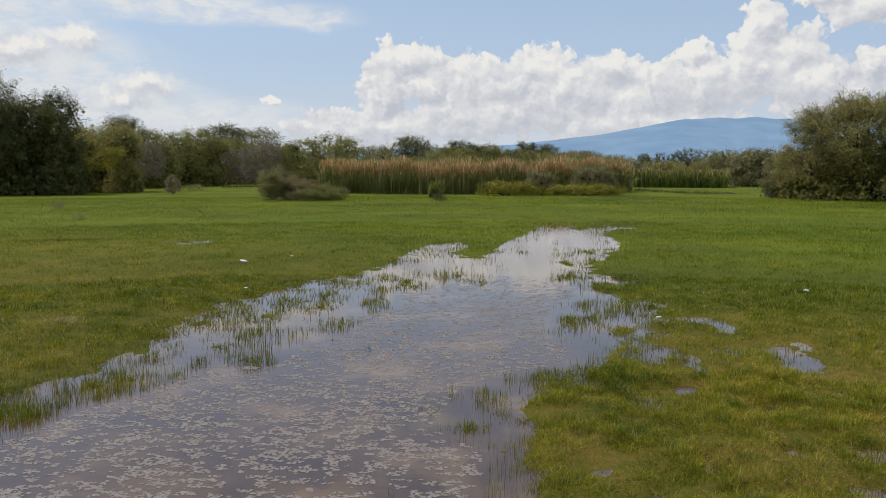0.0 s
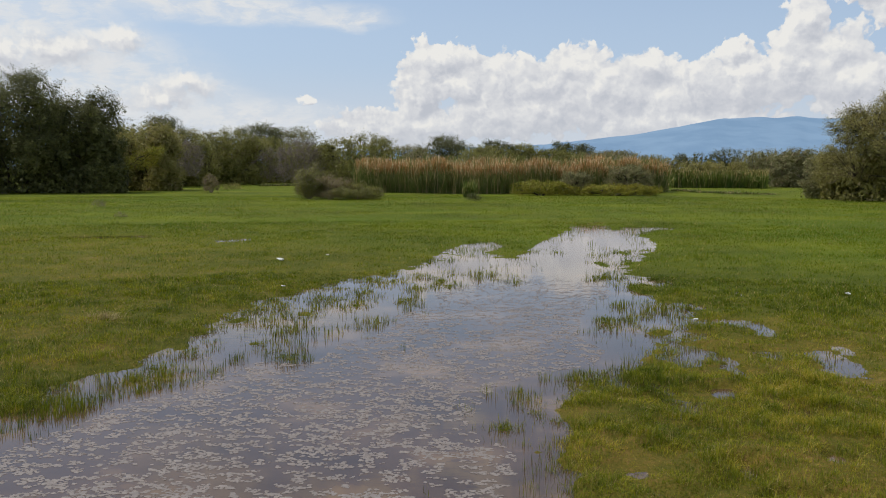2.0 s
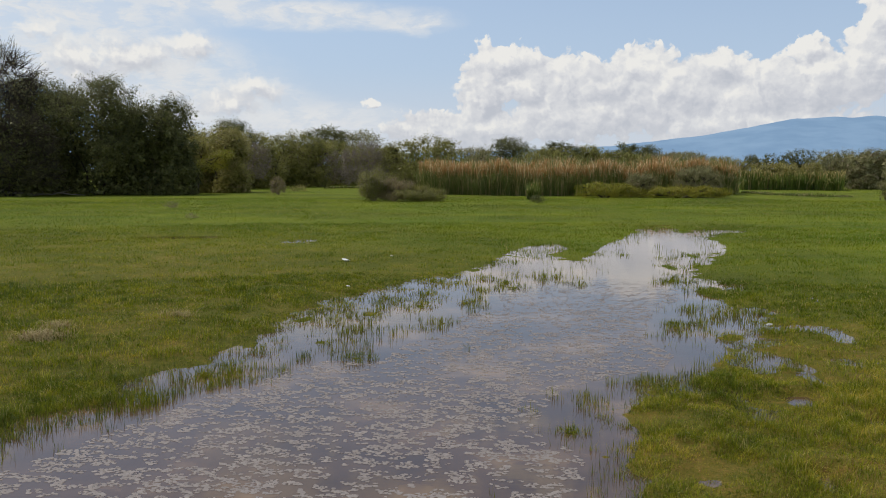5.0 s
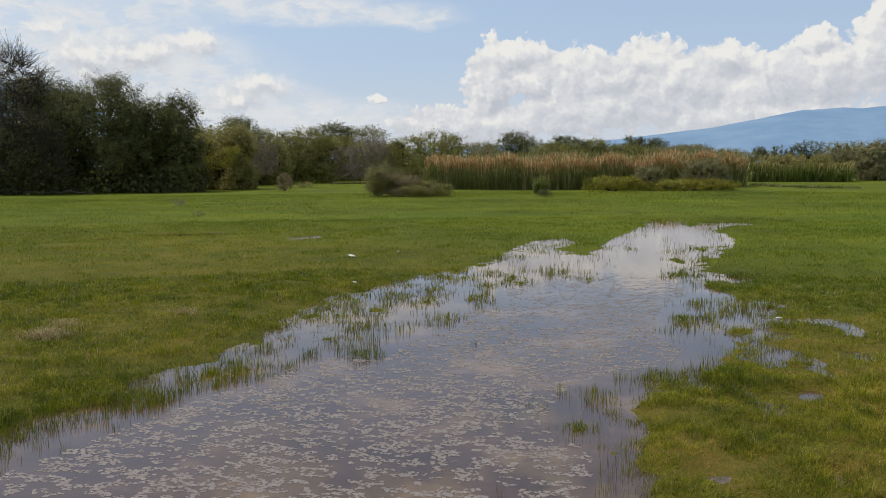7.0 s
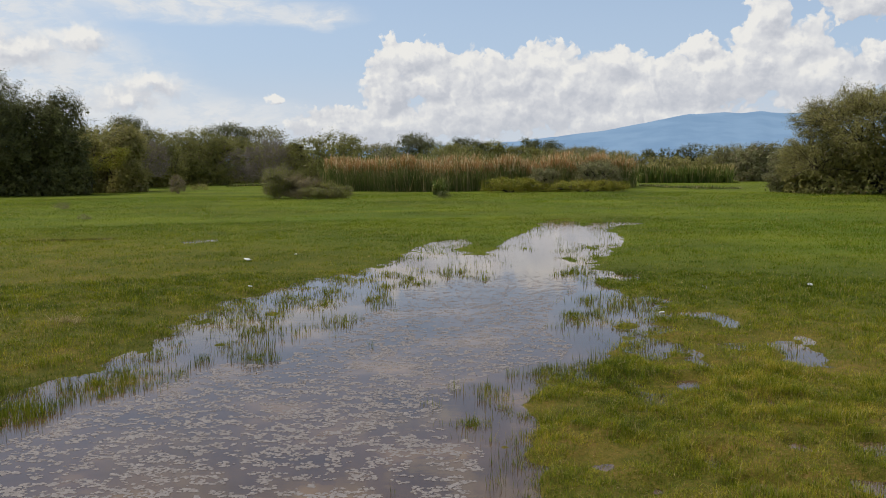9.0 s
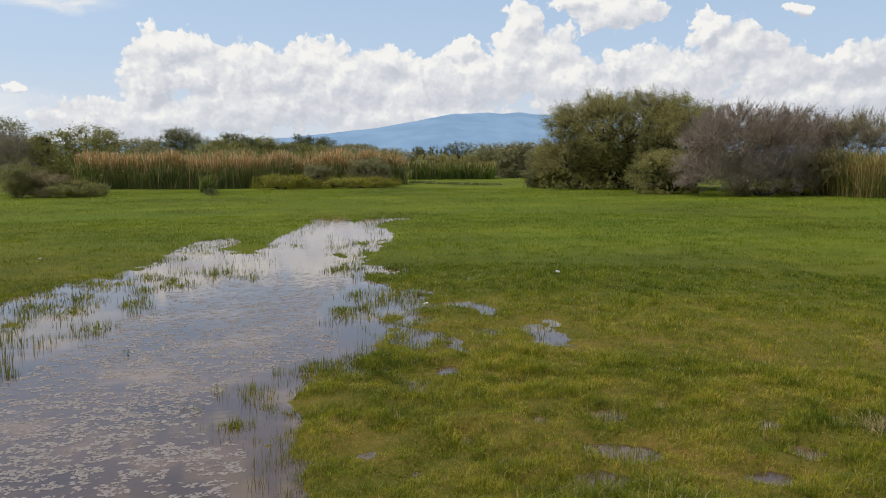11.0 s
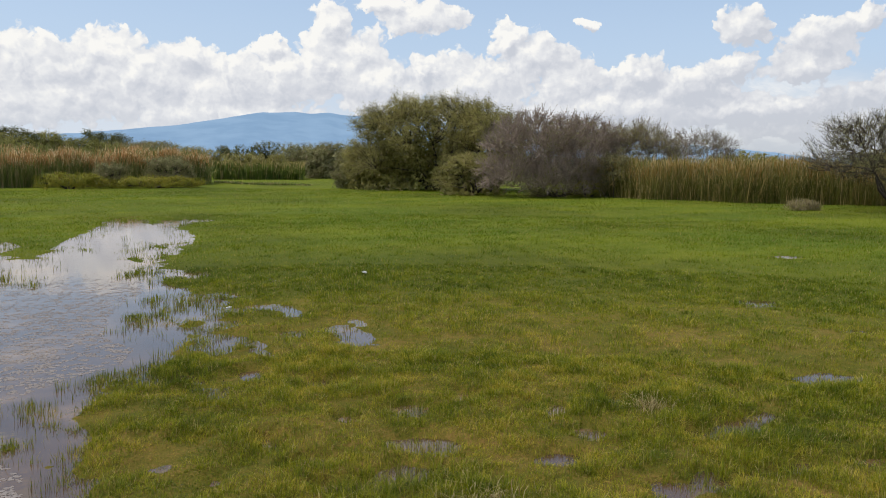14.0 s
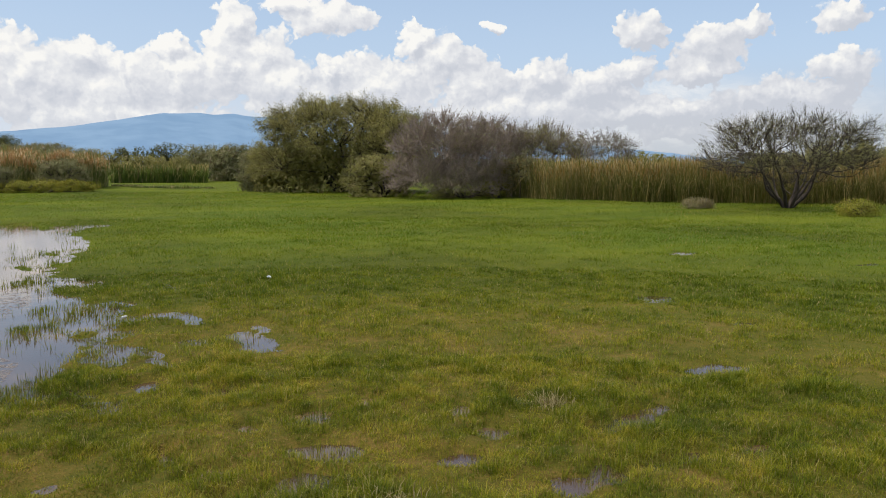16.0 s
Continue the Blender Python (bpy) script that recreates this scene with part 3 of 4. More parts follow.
# tufts where grass stands in the water: x, y, half width, half depth
SHOALS = [(-2.53, 8.13, 0.13, 0.31), (-2.06, 7.0, 0.16, 0.19), (-1.58, 6.42, 0.19, 0.2), (-1.03, 8.05, 0.11, 0.24), (1.56, 15.27, 0.24, 0.61), (0.96, 13.0, 0.21, 0.45),
          (0.53, 11.02, 0.24, 0.32), (-0.42, 10.7, 0.2, 0.31), (-0.86, 9.5, 0.15, 0.25), (-0.68, 6.89, 0.15, 0.13), (-0.15, 5.15, 0.07, 0.1), (0.16, 4.71, 0.1, 0.14),
          (0.34, 4.33, 0.08, 0.1), (2.1, 13.45, 0.27, 1.07), (2.82, 15.34, 0.24, 0.82), (3.16, 22.18, 0.22, 0.86), (2.49, 17.21, 0.12, 0.39), (1.34, 8.18, 0.12, 0.47),
          (0.82, 5.69, 0.25, 0.21), (-0.25, 3.72, 0.1, 0.1), (-0.59, 8.56, 0.1, 0.17), (-1.43, 9.06, 0.2, 0.3), (-1.91, 8.49, 0.19, 0.33)]
# wet hollows beside the pond and far out in the meadow: x, y, half width, half depth
HOLLOWS = [(2.47, 8.24, 0.53, 0.25), (2.84, 7.83, 0.17, 0.34), (1.87, 6.86, 0.3, 0.3), (2.1, 6.25, 0.12, 0.53), (1.42, 5.17, 0.12, 0.31), (1.77, 5.59, 0.14, 0.18), (3.0, 6.57, 0.16, 0.41),
           (2.53, 11.13, 0.3, 0.28), (2.51, 9.28, 0.25, 0.24), (3.39, 10.17, 0.12, 0.38), (4.7, 21.9, 0.9, 0.6), (0.1, 16.4, 0.5, 0.9), (3.28, 7.0, 0.1, 0.3), (2.12, 5.11, 0.2, 0.28),
           (-9.21, 17.87, 0.9, 0.65), (-8.08, 18.09, 0.6, 0.64), (-5.52, 17.33, 0.5, 0.7), (-10.1, 16.82, 0.4, 0.6), (12.3, 8.8, 0.5, 0.3), (13.4, 6.0, 0.5, 0.2)]
# puddles between the tussocks of the trodden ground
PUDDLES = [(3.74, 3.02, 0.15, 0.13), (4.04, 3.03, 0.18, 0.14), (4.36, 3.04, 0.16, 0.13), (4.67, 3.53, 0.11, 0.2), (5.58, 3.43, 0.3, 0.27), (3.22, 2.52, 0.2, 0.12), (2.98, 2.55, 0.14, 0.1),
           (3.71, 2.42, 0.2, 0.1), (4.22, 2.28, 0.14, 0.1), (2.76, 3.12, 0.13, 0.14), (3.23, 3.81, 0.13, 0.16), (3.73, 3.74, 0.12, 0.15), (2.92, 4.32, 0.13, 0.12), (2.41, 4.25, 0.12, 0.12),
           (2.16, 3.69, 0.19, 0.14), (2.3, 3.59, 0.1, 0.17), (1.86, 3.31, 0.32, 0.12), (1.54, 3.34, 0.14, 0.1), (1.56, 3.71, 0.12, 0.11), (1.46, 4.07, 0.12, 0.14), (2.02, 4.27, 0.1, 0.11),
           (7.84, 5.88, 0.4, 0.24), (7.38, 4.38, 0.18, 0.23), (3.13, 3.38, 0.12, 0.12)]


def inside(x, y, loop):
    """Metres inside a closed line, below 0 outside it."""
    x, y = np.asarray(x, float), np.asarray(y, float)
    best, odd = np.full(x.shape, 1e9), np.zeros(x.shape, bool)
    for (ax, ay), (bx, by) in zip(loop, loop[1:] + loop[:1]):
        ux, uy = bx - ax, by - ay
        t = np.clip(((x - ax) * ux + (y - ay) * uy) / (ux * ux + uy * uy), 0, 1)
        best = np.minimum(best, np.hypot(x - ax - t * ux, y - ay - t * uy))
        odd ^= ((ay > y) != (by > y)) & (x < ax + (y - ay) * ux / (uy if uy else 1e-9))
    return np.where(odd, best, -best)


def ground_height(x, y):
    x, y = np.asarray(x, float), np.asarray(y, float)
    near = (np.abs(x - 2) < 22) & (y > -3) & (y < 34)
    z = np.full(x.shape, 0.04) + 0.02 * cloudy(x * 0.25, y * 0.25, 2, 5.0)
    xn, yn = x[near], y[near]
    xj, yj = xn + 0.16 * cloudy(xn * 2.1, yn * 2.1, 3, 2.0), yn + 0.24 * cloudy(xn * 1.1, yn * 1.1, 3, 9.0)
    shore, open_ = inside(xj, yj, SHORE), inside(xj, yj, OPEN_WATER)
    edge = np.clip(shore / np.maximum(shore - open_, 1e-6), 0, 1)
    h = 0.013 + (z[near] + 0.035 * cloudy(xn * 1.7, yn * 1.7, 3, 3.0) - 0.013) * np.clip(-shore / 0.9, 0, 1)
    h = h - np.where(shore > 0, 0.008 + 0.05 * edge, 0) - 0.14 * np.clip(open_ / 0.8, 0, 1)
    wet = np.where((shore > 0) & (open_ < 0), 0.55, 0.0)
    for a, b, w, d, k in FLATS:
        wet = np.maximum(wet, k * np.exp(-((xn - a) / w) ** 2 - ((yn - b) / d) ** 2))
    h = h + wet * (0.075 * cloudy(xn * 2.8, yn * 2.8, 3, 17.0) - 0.005) + (0.012 + 0.03 * wet) * cloudy(xn * 6.5, yn * 6.5, 2, 27.0)
    for a, b, w, d in SHOALS:
        near_by = np.exp(-((xn - a) / w) ** 2 - ((yn - b) / d) ** 2)
        h = h + np.maximum(0.004 - h, 0) * near_by
    xw, yw = xn + 0.16 * cloudy(xn * 2.3, yn * 2.3, 3, 71.0), yn + 0.14 * cloudy(xn * 2.3, yn * 2.3, 3, 81.0)
    xw, yw = xw + 0.22 * cloudy(xn * 6.0, yn * 6.0, 3, 72.0), yw + 0.22 * cloudy(xn * 6.0, yn * 6.0, 3, 82.0)
    for group, low in ((HOLLOWS, -0.018), (PUDDLES, -0.024)):
        for a, b, w, d in group:
            h = h + np.minimum(low - h, 0) * np.exp(-(((xw - a) / w) ** 2 + ((yw - b) / d) ** 2) ** 1.3)
    z[near] = h
    return z


def build_ground():
    fine, coarse = np.arange(-50, 80, 0.45), np.arange(80, 309.5, 4.0)
    turn = np.radians(np.concatenate([fine, coarse]))
    rings = [1.5]
    while rings[-1] < 4700:
        rings.append(rings[-1] * (1.0115 if rings[-1] < 40 else 1.12))
    r = np.array(rings)
    x, y = np.sin(turn)[None] * r[:, None], np.cos(turn)[None] * r[:, None]
    z = ground_height(x, y)
    m, k = len(r), len(turn)
    verts = np.concatenate([np.stack([x, y, z], -1).reshape(-1, 3), [[0, 0, 0.03]]])
    i, j = np.meshgrid(np.arange(m - 1), np.arange(k), indexing="ij")
    jj = (j + 1) % k
    quads = np.stack([i * k + j, i * k + jj, (i + 1) * k + jj, (i + 1) * k + j], -1).reshape(-1, 4)
    j = np.arange(k)
    cap = np.stack([j, (j + 1) % k, 0 * j + m * k], -1)
    faces = np.concatenate([np.concatenate([quads[:, [0, 2, 1]], quads[:, [0, 3, 2]]]), cap])[:, ::-1]
    ground = new("ground", mesh_of("ground", verts, faces, SOIL, True))
    tagged(ground, "flat wet meadow soil with mud and short green turf", "ground", kind="structure")
    size = np.array([[-14, -2, 0], [19, -2, 0], [19, 32, 0], [-14, 32, 0]], float)
    water = new("water", mesh_of("water", size, [[0, 1, 2, 3]], WATER))
    tagged(water, "shallow muddy brown pond water mirroring the clouds", "pond", kind="structure")


def mountains():
    """The long blue range: an even western slope up to a broken top, then a long fall to the east, and a nearer hill in the west."""
    az = np.radians(np.arange(-62, 84, 0.2))
    d = np.degrees(az)
    top = np.interp(d, [-62, -46, -38, -33, -29, -22, 0, 5, 12, 17, 24, 34, 46, 52, 56, 84], [3.0, 5.0, 5.6, 5.2, 2.6, 1.0, 1.6, 1.8, 2.6, 3.5, 3.38, 2.6, 1.6, 0.95, 0.55, 0.4])
    top = top + 0.13 * np.exp(-((d - 19.3) / 0.9) ** 2) + 0.10 * np.exp(-((d - 21.4) / 0.8) ** 2) + 0.16 * cloudy(d * 0.55, d * 0, 4, 4.0) * np.clip(top, 0.3, 1)
    s = np.linspace(0, 1, 14)
    r = 2900 + 1500 * s
    high = np.tan(np.radians(top))[None] * 4400 * (s ** 0.8)[:, None] * (1 + 0.25 * (1 - s)[:, None] * cloudy(d[None] * 0.9 + s[:, None] * 2, s[:, None] * 5, 3, 8.0)) - 2 * (s[:, None] < 0.01)
    verts = np.stack([np.sin(az)[None] * r[:, None], np.cos(az)[None] * r[:, None], high + 1.6 * s[:, None]], -1).reshape(-1, 3)
    m, k = len(s), len(az)
    i, j = np.meshgrid(np.arange(m - 1), np.arange(k - 1), indexing="ij")
    faces = np.stack([i * k + j, (i + 1) * k + j, (i + 1) * k + j + 1, i * k + j + 1], -1).reshape(-1, 4)
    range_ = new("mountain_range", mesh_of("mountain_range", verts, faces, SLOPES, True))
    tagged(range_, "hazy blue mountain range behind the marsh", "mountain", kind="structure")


build_ground()
mountains()


# ---- trees and shrubs ----
FINE = dict(sprays=36, size=0.11, spread=0.16, core=12000, clumps=70)
WEST, ROW, FAR, EAST = "western thicket", "trees behind the meadow", "far tree line", "eastern clump"
# the dark thicket in the west
tree("mesquite_tree", "dense dark green mesquite tree standing at the meadow edge", "tree", -29.9, 50.1, 7.8, 5.2, 3.4, DARK_GREEN, seed=3, tips=1700, low=0.02, hollow=0.65, stems=5, lumps=0.15, group=WEST, **FINE)
tree("mesquite_tree", "dark green mesquite tree with feathery outer branches", "tree", -26.2, 50.6, 6.7, 3.3, 2.6, DARK_GREEN, seed=4, tips=600, low=0.02, hollow=0.65, stems=5, group=WEST, **FINE)
tree("dead_tree", "dead grey tree with bare crooked branches above the thicket", "tree", -36.2, 48.0, 9.4, 3.6, 3.0, SAGE, BARK, seed=5, tips=520, sprays=4, size=0.16, spread=0.3, low=0.03, hollow=0.3, twigs=10, thick=0.14, leafy=0.3, twig_thick=0.016, group=WEST)
tree("mesquite_tree", "dark mesquite tree behind dead branches", "tree", -35.4, 51.5, 8.2, 4.6, 3.0, DARK_GREEN, seed=6, tips=1500, low=0.02, hollow=0.6, group=WEST, **FINE)
tree("mesquite_tree", "dark mesquite tree deep in the thicket", "tree", -43.0, 46.5, 8.6, 5.0, 3.5, DARK_GREEN, seed=7, tips=700, low=0.02, hollow=0.6, group=WEST, **FINE)
tree("thorn_shrub", "grey-brown thorny shrub with few leaves under dark trees", "shrub", -33.2, 45.6, 5.6, 3.4, 1.6, DARK_GREEN, TWIG, seed=8, tips=800, sprays=4, size=0.12, spread=0.2, low=0.02, twigs=6, leafy=0.5, core=1200, thick=0.06, twig_thick=0.012, group=WEST)
tree("thorn_shrub", "olive shrub at the foot of dark trees", "shrub", -24.6, 50.2, 4.2, 1.9, 1.4, DARK_GREEN, seed=108, tips=420, low=0.02, group=WEST, **FINE)
tree("mesquite_tree", "olive green mesquite tree with low spreading branches", "tree", -23.9, 56.0, 4.9, 2.7, 2.2, OLIVE, seed=9, tips=560, low=0.03, group=WEST, **FINE)
tree("leaning_tree", "leaning tree with a dark trunk and yellow-green leaves", "tree", -24.3, 52.6, 3.1, 1.3, 1.1, LIME, seed=109, tips=200, sprays=24, size=0.13, spread=0.22, low=0.5, stems=2, thick=0.13, clumps=9, lean=(1.9, 0), group=WEST)
# the row across the back
tree("bare_thorn_tree", "small leafless grey thorn tree in the grass", "tree", -26.0, 66.5, 4.0, 2.3, 1.8, SAGE, GREY_BARK, rise=0.5, seed=10, tips=520, sprays=3, size=0.14, spread=0.2, twigs=6, leafy=0.35, thick=0.085, twig_thick=0.014, low=0.18, group=ROW)
ROWS = dict(sprays=16, size=0.15, spread=0.16, core=6000, fill=0.30, low=0.04, hollow=0.7, clumps=45)
for k, (x, y, high, wide, leaf, words) in enumerate([
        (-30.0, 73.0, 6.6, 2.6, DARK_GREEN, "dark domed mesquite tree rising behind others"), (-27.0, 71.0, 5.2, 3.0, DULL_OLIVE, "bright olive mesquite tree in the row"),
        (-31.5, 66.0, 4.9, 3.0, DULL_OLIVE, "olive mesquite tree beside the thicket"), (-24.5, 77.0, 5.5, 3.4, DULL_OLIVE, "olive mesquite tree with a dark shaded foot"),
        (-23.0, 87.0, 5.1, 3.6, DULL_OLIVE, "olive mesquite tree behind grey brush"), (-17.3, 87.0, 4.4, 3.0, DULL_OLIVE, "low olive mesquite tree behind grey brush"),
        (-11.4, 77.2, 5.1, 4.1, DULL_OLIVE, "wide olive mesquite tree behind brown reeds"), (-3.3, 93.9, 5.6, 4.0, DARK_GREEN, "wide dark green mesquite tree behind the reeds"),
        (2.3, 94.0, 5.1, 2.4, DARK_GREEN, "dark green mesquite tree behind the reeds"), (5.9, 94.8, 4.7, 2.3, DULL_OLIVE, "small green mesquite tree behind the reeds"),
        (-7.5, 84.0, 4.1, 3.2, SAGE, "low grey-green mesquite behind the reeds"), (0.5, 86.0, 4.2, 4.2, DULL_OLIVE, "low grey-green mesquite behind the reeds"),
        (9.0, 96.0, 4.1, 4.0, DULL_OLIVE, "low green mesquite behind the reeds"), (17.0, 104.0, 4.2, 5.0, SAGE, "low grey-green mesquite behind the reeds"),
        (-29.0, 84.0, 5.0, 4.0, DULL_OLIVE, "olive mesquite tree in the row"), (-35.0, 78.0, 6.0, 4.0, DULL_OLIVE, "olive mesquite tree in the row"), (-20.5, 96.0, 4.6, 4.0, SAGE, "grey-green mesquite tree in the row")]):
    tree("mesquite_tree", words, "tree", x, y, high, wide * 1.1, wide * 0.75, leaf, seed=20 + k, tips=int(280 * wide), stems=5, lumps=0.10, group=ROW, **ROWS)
tree("flat_topped_tree", "tall far tree with a flat lumpy dark crown", "tree", -28.0, 101.0, 7.4, 3.4, 2.6, DARK_GREEN, seed=14, tips=260, sprays=30, size=0.26, spread=0.4, low=0.5, lumps=0.35, thick=0.16, stems=3, group=ROW)
tree("flat_topped_tree", "tall far tree with a thin see-through crown", "tree", -23.6, 102.0, 7.1, 3.2, 2.6, SAGE, seed=15, tips=240, sprays=14, size=0.26, spread=0.4, low=0.5, lumps=0.35, thick=0.16, stems=3, group=ROW)
tree("grey_thorn_bush", "leafless mauve-grey thorn bush", "shrub", -22.6, 80.0, 4.0, 2.3, 1.8, SAGE, GREY_BARK, rise=0.6, seed=17, tips=420, sprays=3, size=0.16, spread=0.25, twigs=6, leafy=0.3, thick=0.07, twig_thick=0.017, low=0.04, group=ROW)
tree("grey_thorn_bush", "leafless mauve-grey thorn bush beside the reeds", "shrub", -17.4, 77.0, 4.3, 2.5, 2.0, SAGE, GREY_BARK, rise=0.6, seed=18, tips=520, sprays=3, size=0.16, spread=0.25, twigs=6, leafy=0.3, thick=0.07, twig_thick=0.017, low=0.04, group=ROW)
tree("round_tree", "dark round-crowned tree against the mountain", "tree", 11.4, 107.4, 5.4, 1.7, 1.5, DARK_GREEN, seed=53, tips=200, sprays=36, size=0.22, spread=0.3, low=0.3, stems=1, thick=0.16, group=ROW)
tree("round_tree", "dark round-crowned tree against the mountain", "tree", 14.0, 107.1, 5.1, 1.6, 1.5, DARK_GREEN, seed=54, tips=190, sprays=36, size=0.22, spread=0.3, low=0.25, stems=1, thick=0.16, group=ROW)
for k, (x, y, high, wide, leaf) in enumerate([(19.5, 128.0, 4.1, 5.5, SAGE), (24.5, 128.0, 4.2, 4.8, SAGE), (29.0, 127.0, 4.1, 4.6, OLIVE), (34.8, 127.3, 4.4, 3.9, DARK_GREEN), (40.3, 127.8, 5.2, 3.9, DARK_GREEN),
                                              (46.0, 126.0, 4.4, 5.0, OLIVE), (32.5, 90.0, 4.0, 3.8, SAGE), (30.0, 75.0, 3.7, 2.8, SAGE), (36.5, 92.0, 3.9, 4.5, SAGE), (25.0, 84.0, 2.6, 4.0, OLIVE)]):
    tree("mesquite_tree", "far low mesquite tree in hazy green", "tree", x, y, high, wide, wide * 0.7, leaf, seed=40 + k, tips=260, group=FAR, **ROWS)
# the clump in the north-east
tree("mesquite_shrub", "huge domed olive-green mesquite on the meadow edge", "tree", 23.1, 41.2, 5.4, 4.9, 3.4, OLIVE, seed=60, tips=2100, sprays=34, size=0.078, spread=0.12, core=14000, fill=0.2, low=0.06, hollow=0.62, stems=9, limbs=80, twigs=1, thick=0.12, lumps=0.07, skirt=0.45, clumps=90, foot=0.45, lean=(0.4, 0.0), group=EAST)
tree("mesquite_shrub", "pale olive mesquite shrub with drooping feathery branches", "shrub", 20.6, 43.0, 3.5, 2.3, 1.8, OLIVE, seed=61, tips=700, sprays=40, core=3000, fill=0.2, size=0.085, spread=0.135, clumps=20, low=0.02, hollow=0.4, group=EAST)
tree("mesquite_shrub", "low pale shrub at the foot of a great mesquite", "shrub", 19.7, 44.8, 2.6, 1.6, 1.4, SAGE, seed=161, tips=360, sprays=30, size=0.12, spread=0.110, low=0.02, core=1200, group=EAST)
tree("mesquite_shrub", "pale green shrub in front of grey brush", "shrub", 21.2, 33.6, 2.1, 1.9, 1.2, OLIVE, seed=62, clumps=18, tips=620, sprays=18, size=0.09, spread=0.12, low=0.0, hollow=0.1, stems=9, lumps=0.4, skirt=1.1, core=900, group=EAST)
tree("mesquite_shrub", "olive shrub between green and grey brush", "shrub", 24.8, 37.4, 4.6, 2.2, 1.6, OLIVE, seed=162, tips=420, sprays=22, size=0.12, spread=0.125, low=0.1, twigs=2, group=EAST)
tree("grey_thorn_bush", "large leafless grey-brown thorn bush", "shrub", 23.5, 30.9, 3.9, 3.2, 2.4, SAGE, TWIG_GREY, rise=0.75, seed=63, tips=1500, sprays=2, size=0.10, spread=0.100, low=0.0, twigs=8, leafy=0.3, skirt=1.0, stems=9, limbs=60, thick=0.07, hollow=0.3, lumps=0.10, group=EAST)
tree("grey_thorn_bush", "leafless grey-brown thorn bush", "shrub", 27.6, 33.2, 3.9, 2.7, 2.2, SAGE, TWIG_GREY, rise=0.75, seed=64, tips=1200, sprays=3, size=0.10, spread=0.100, low=0.03, twigs=7, leafy=0.3, stems=7, limbs=40, thick=0.07, group=EAST)
tree("mesquite_shrub", "thinly leaved mesquite behind the reeds", "shrub", 31.6, 33.0, 3.9, 2.6, 2.2, OLIVE, GREY_BARK, rise=0.6, seed=65, tips=1000, sprays=5, size=0.075, spread=0.110, low=0.05, twigs=6, leafy=0.8, thick=0.08, group=EAST)
tree("mesquite_shrub", "sparse shrub with bare tips behind the reeds", "shrub", 36.4, 32.6, 3.5, 2.3, 1.8, SAGE, GREY_BARK, rise=0.6, seed=66, tips=600, sprays=4, size=0.075, spread=0.110, low=0.05, twigs=5, leafy=0.6, thick=0.07, group=EAST)
tree("sapling", "slender sapling with dull green leaves beside the reeds", "shrub", 26.2, 28.7, 2.3, 0.8, 0.7, SAGE, BARK, seed=67, tips=150, sprays=12, size=0.08, spread=0.065, low=0.3, stems=2, twigs=2, thick=0.04, lean=(0.3, 0))
tree("bare_tree", "lone spreading thorn tree, nearly leafless, before the reeds", "tree", 28.7, 16.2, 3.5, 3.6, 2.9, SAGE, TWIG, rise=0.75, seed=68, tips=900, sprays=7, size=0.05, spread=0.100, low=0.22, twigs=6, leafy=0.8, foot=-0.3, stems=11, limbs=70, thick=0.075, hollow=0.45, lumps=0.10, skirt=0.0, twig_thick=0.0065)
for k, (x, y, high, wide) in enumerate([(68, 34, 4.3, 4.0), (74, 30, 4.2, 4.5), (62, 36, 2.9, 4.0), (66, 24, 4.0, 5.0), (54, 44, 2.9, 4.0), (60, 28, 3.0, 5.0)]):
    tree("mesquite_tree", "far olive mesquite beyond the reeds", "tree", x, y, high, wide, wide * 0.7, OLIVE, seed=80 + k, tips=260, group=FAR, **ROWS)
# low bushes
STRAWY = dict(sprays=9, size=0.075, spread=0.10, low=0.0, stems=12, twigs=4, skirt=0.3, lumps=0.9, hollow=0.05, rise=0.9, dome=1.1, thick=0.02, twig_thick=0.008, clumps=16)
tree("dry_bush", "ragged grey-green dry bush at the foot of the reeds", "shrub", -8.9, 41.2, 1.6, 0.95, 0.9, DULL_OLIVE, TWIG_GREY, seed=90, tips=360, lean=(0.3, 0), **STRAWY)
tree("dry_bush", "low straggling dry bush at the foot of the reeds", "shrub", -7.7, 40.8, 1.15, 1.1, 0.9, DUSTY, TWIG_GREY, seed=190, tips=330, **STRAWY)
tree("dry_bush", "low dry bush trailing over the grass", "shrub", -6.3, 40.6, 0.8, 1.3, 0.9, DULL_OLIVE, TWIG_GREY, seed=91, tips=300, **STRAWY)
tree("small_bush", "small twiggy bush alone in the grass", "shrub", -17.8, 51.8, 1.2, 0.5, 0.5, DUSTY, TWIG_GREY, seed=92, tips=130, sprays=4, size=0.07, spread=0.07, low=0.0, skirt=0.7, clumps=14, stems=10, twigs=5, rise=1.3, dome=1.2, thick=0.02, twig_thick=0.007)
tree("leafy_bush", "low yellow-green leafy bush before the reeds", "shrub", 3.9, 48.2, 0.95, 1.8, 0.9, LIME, seed=93, tips=220, sprays=32, size=0.105, spread=0.090, low=0.02)
tree("leafy_bush", "low yellow flowering herbs before the reeds", "shrub", 8.4, 48.6, 0.72, 2.9, 1.0, LIME, seed=94, tips=300, sprays=32, size=0.105, spread=0.090, low=0.02)
tree("grey_bush", "rounded grey-green bush among the reeds", "shrub", 9.6, 50.2, 2.0, 1.5, 1.1, SAGE, seed=95, tips=240, sprays=32, size=0.112, spread=0.100, low=0.02)
tree("grey_bush", "rounded grey-green bush among the reeds", "shrub", 6.2, 49.6, 1.5, 1.0, 0.9, SAGE, seed=96, tips=160, sprays=32, size=0.112, spread=0.100, low=0.02)
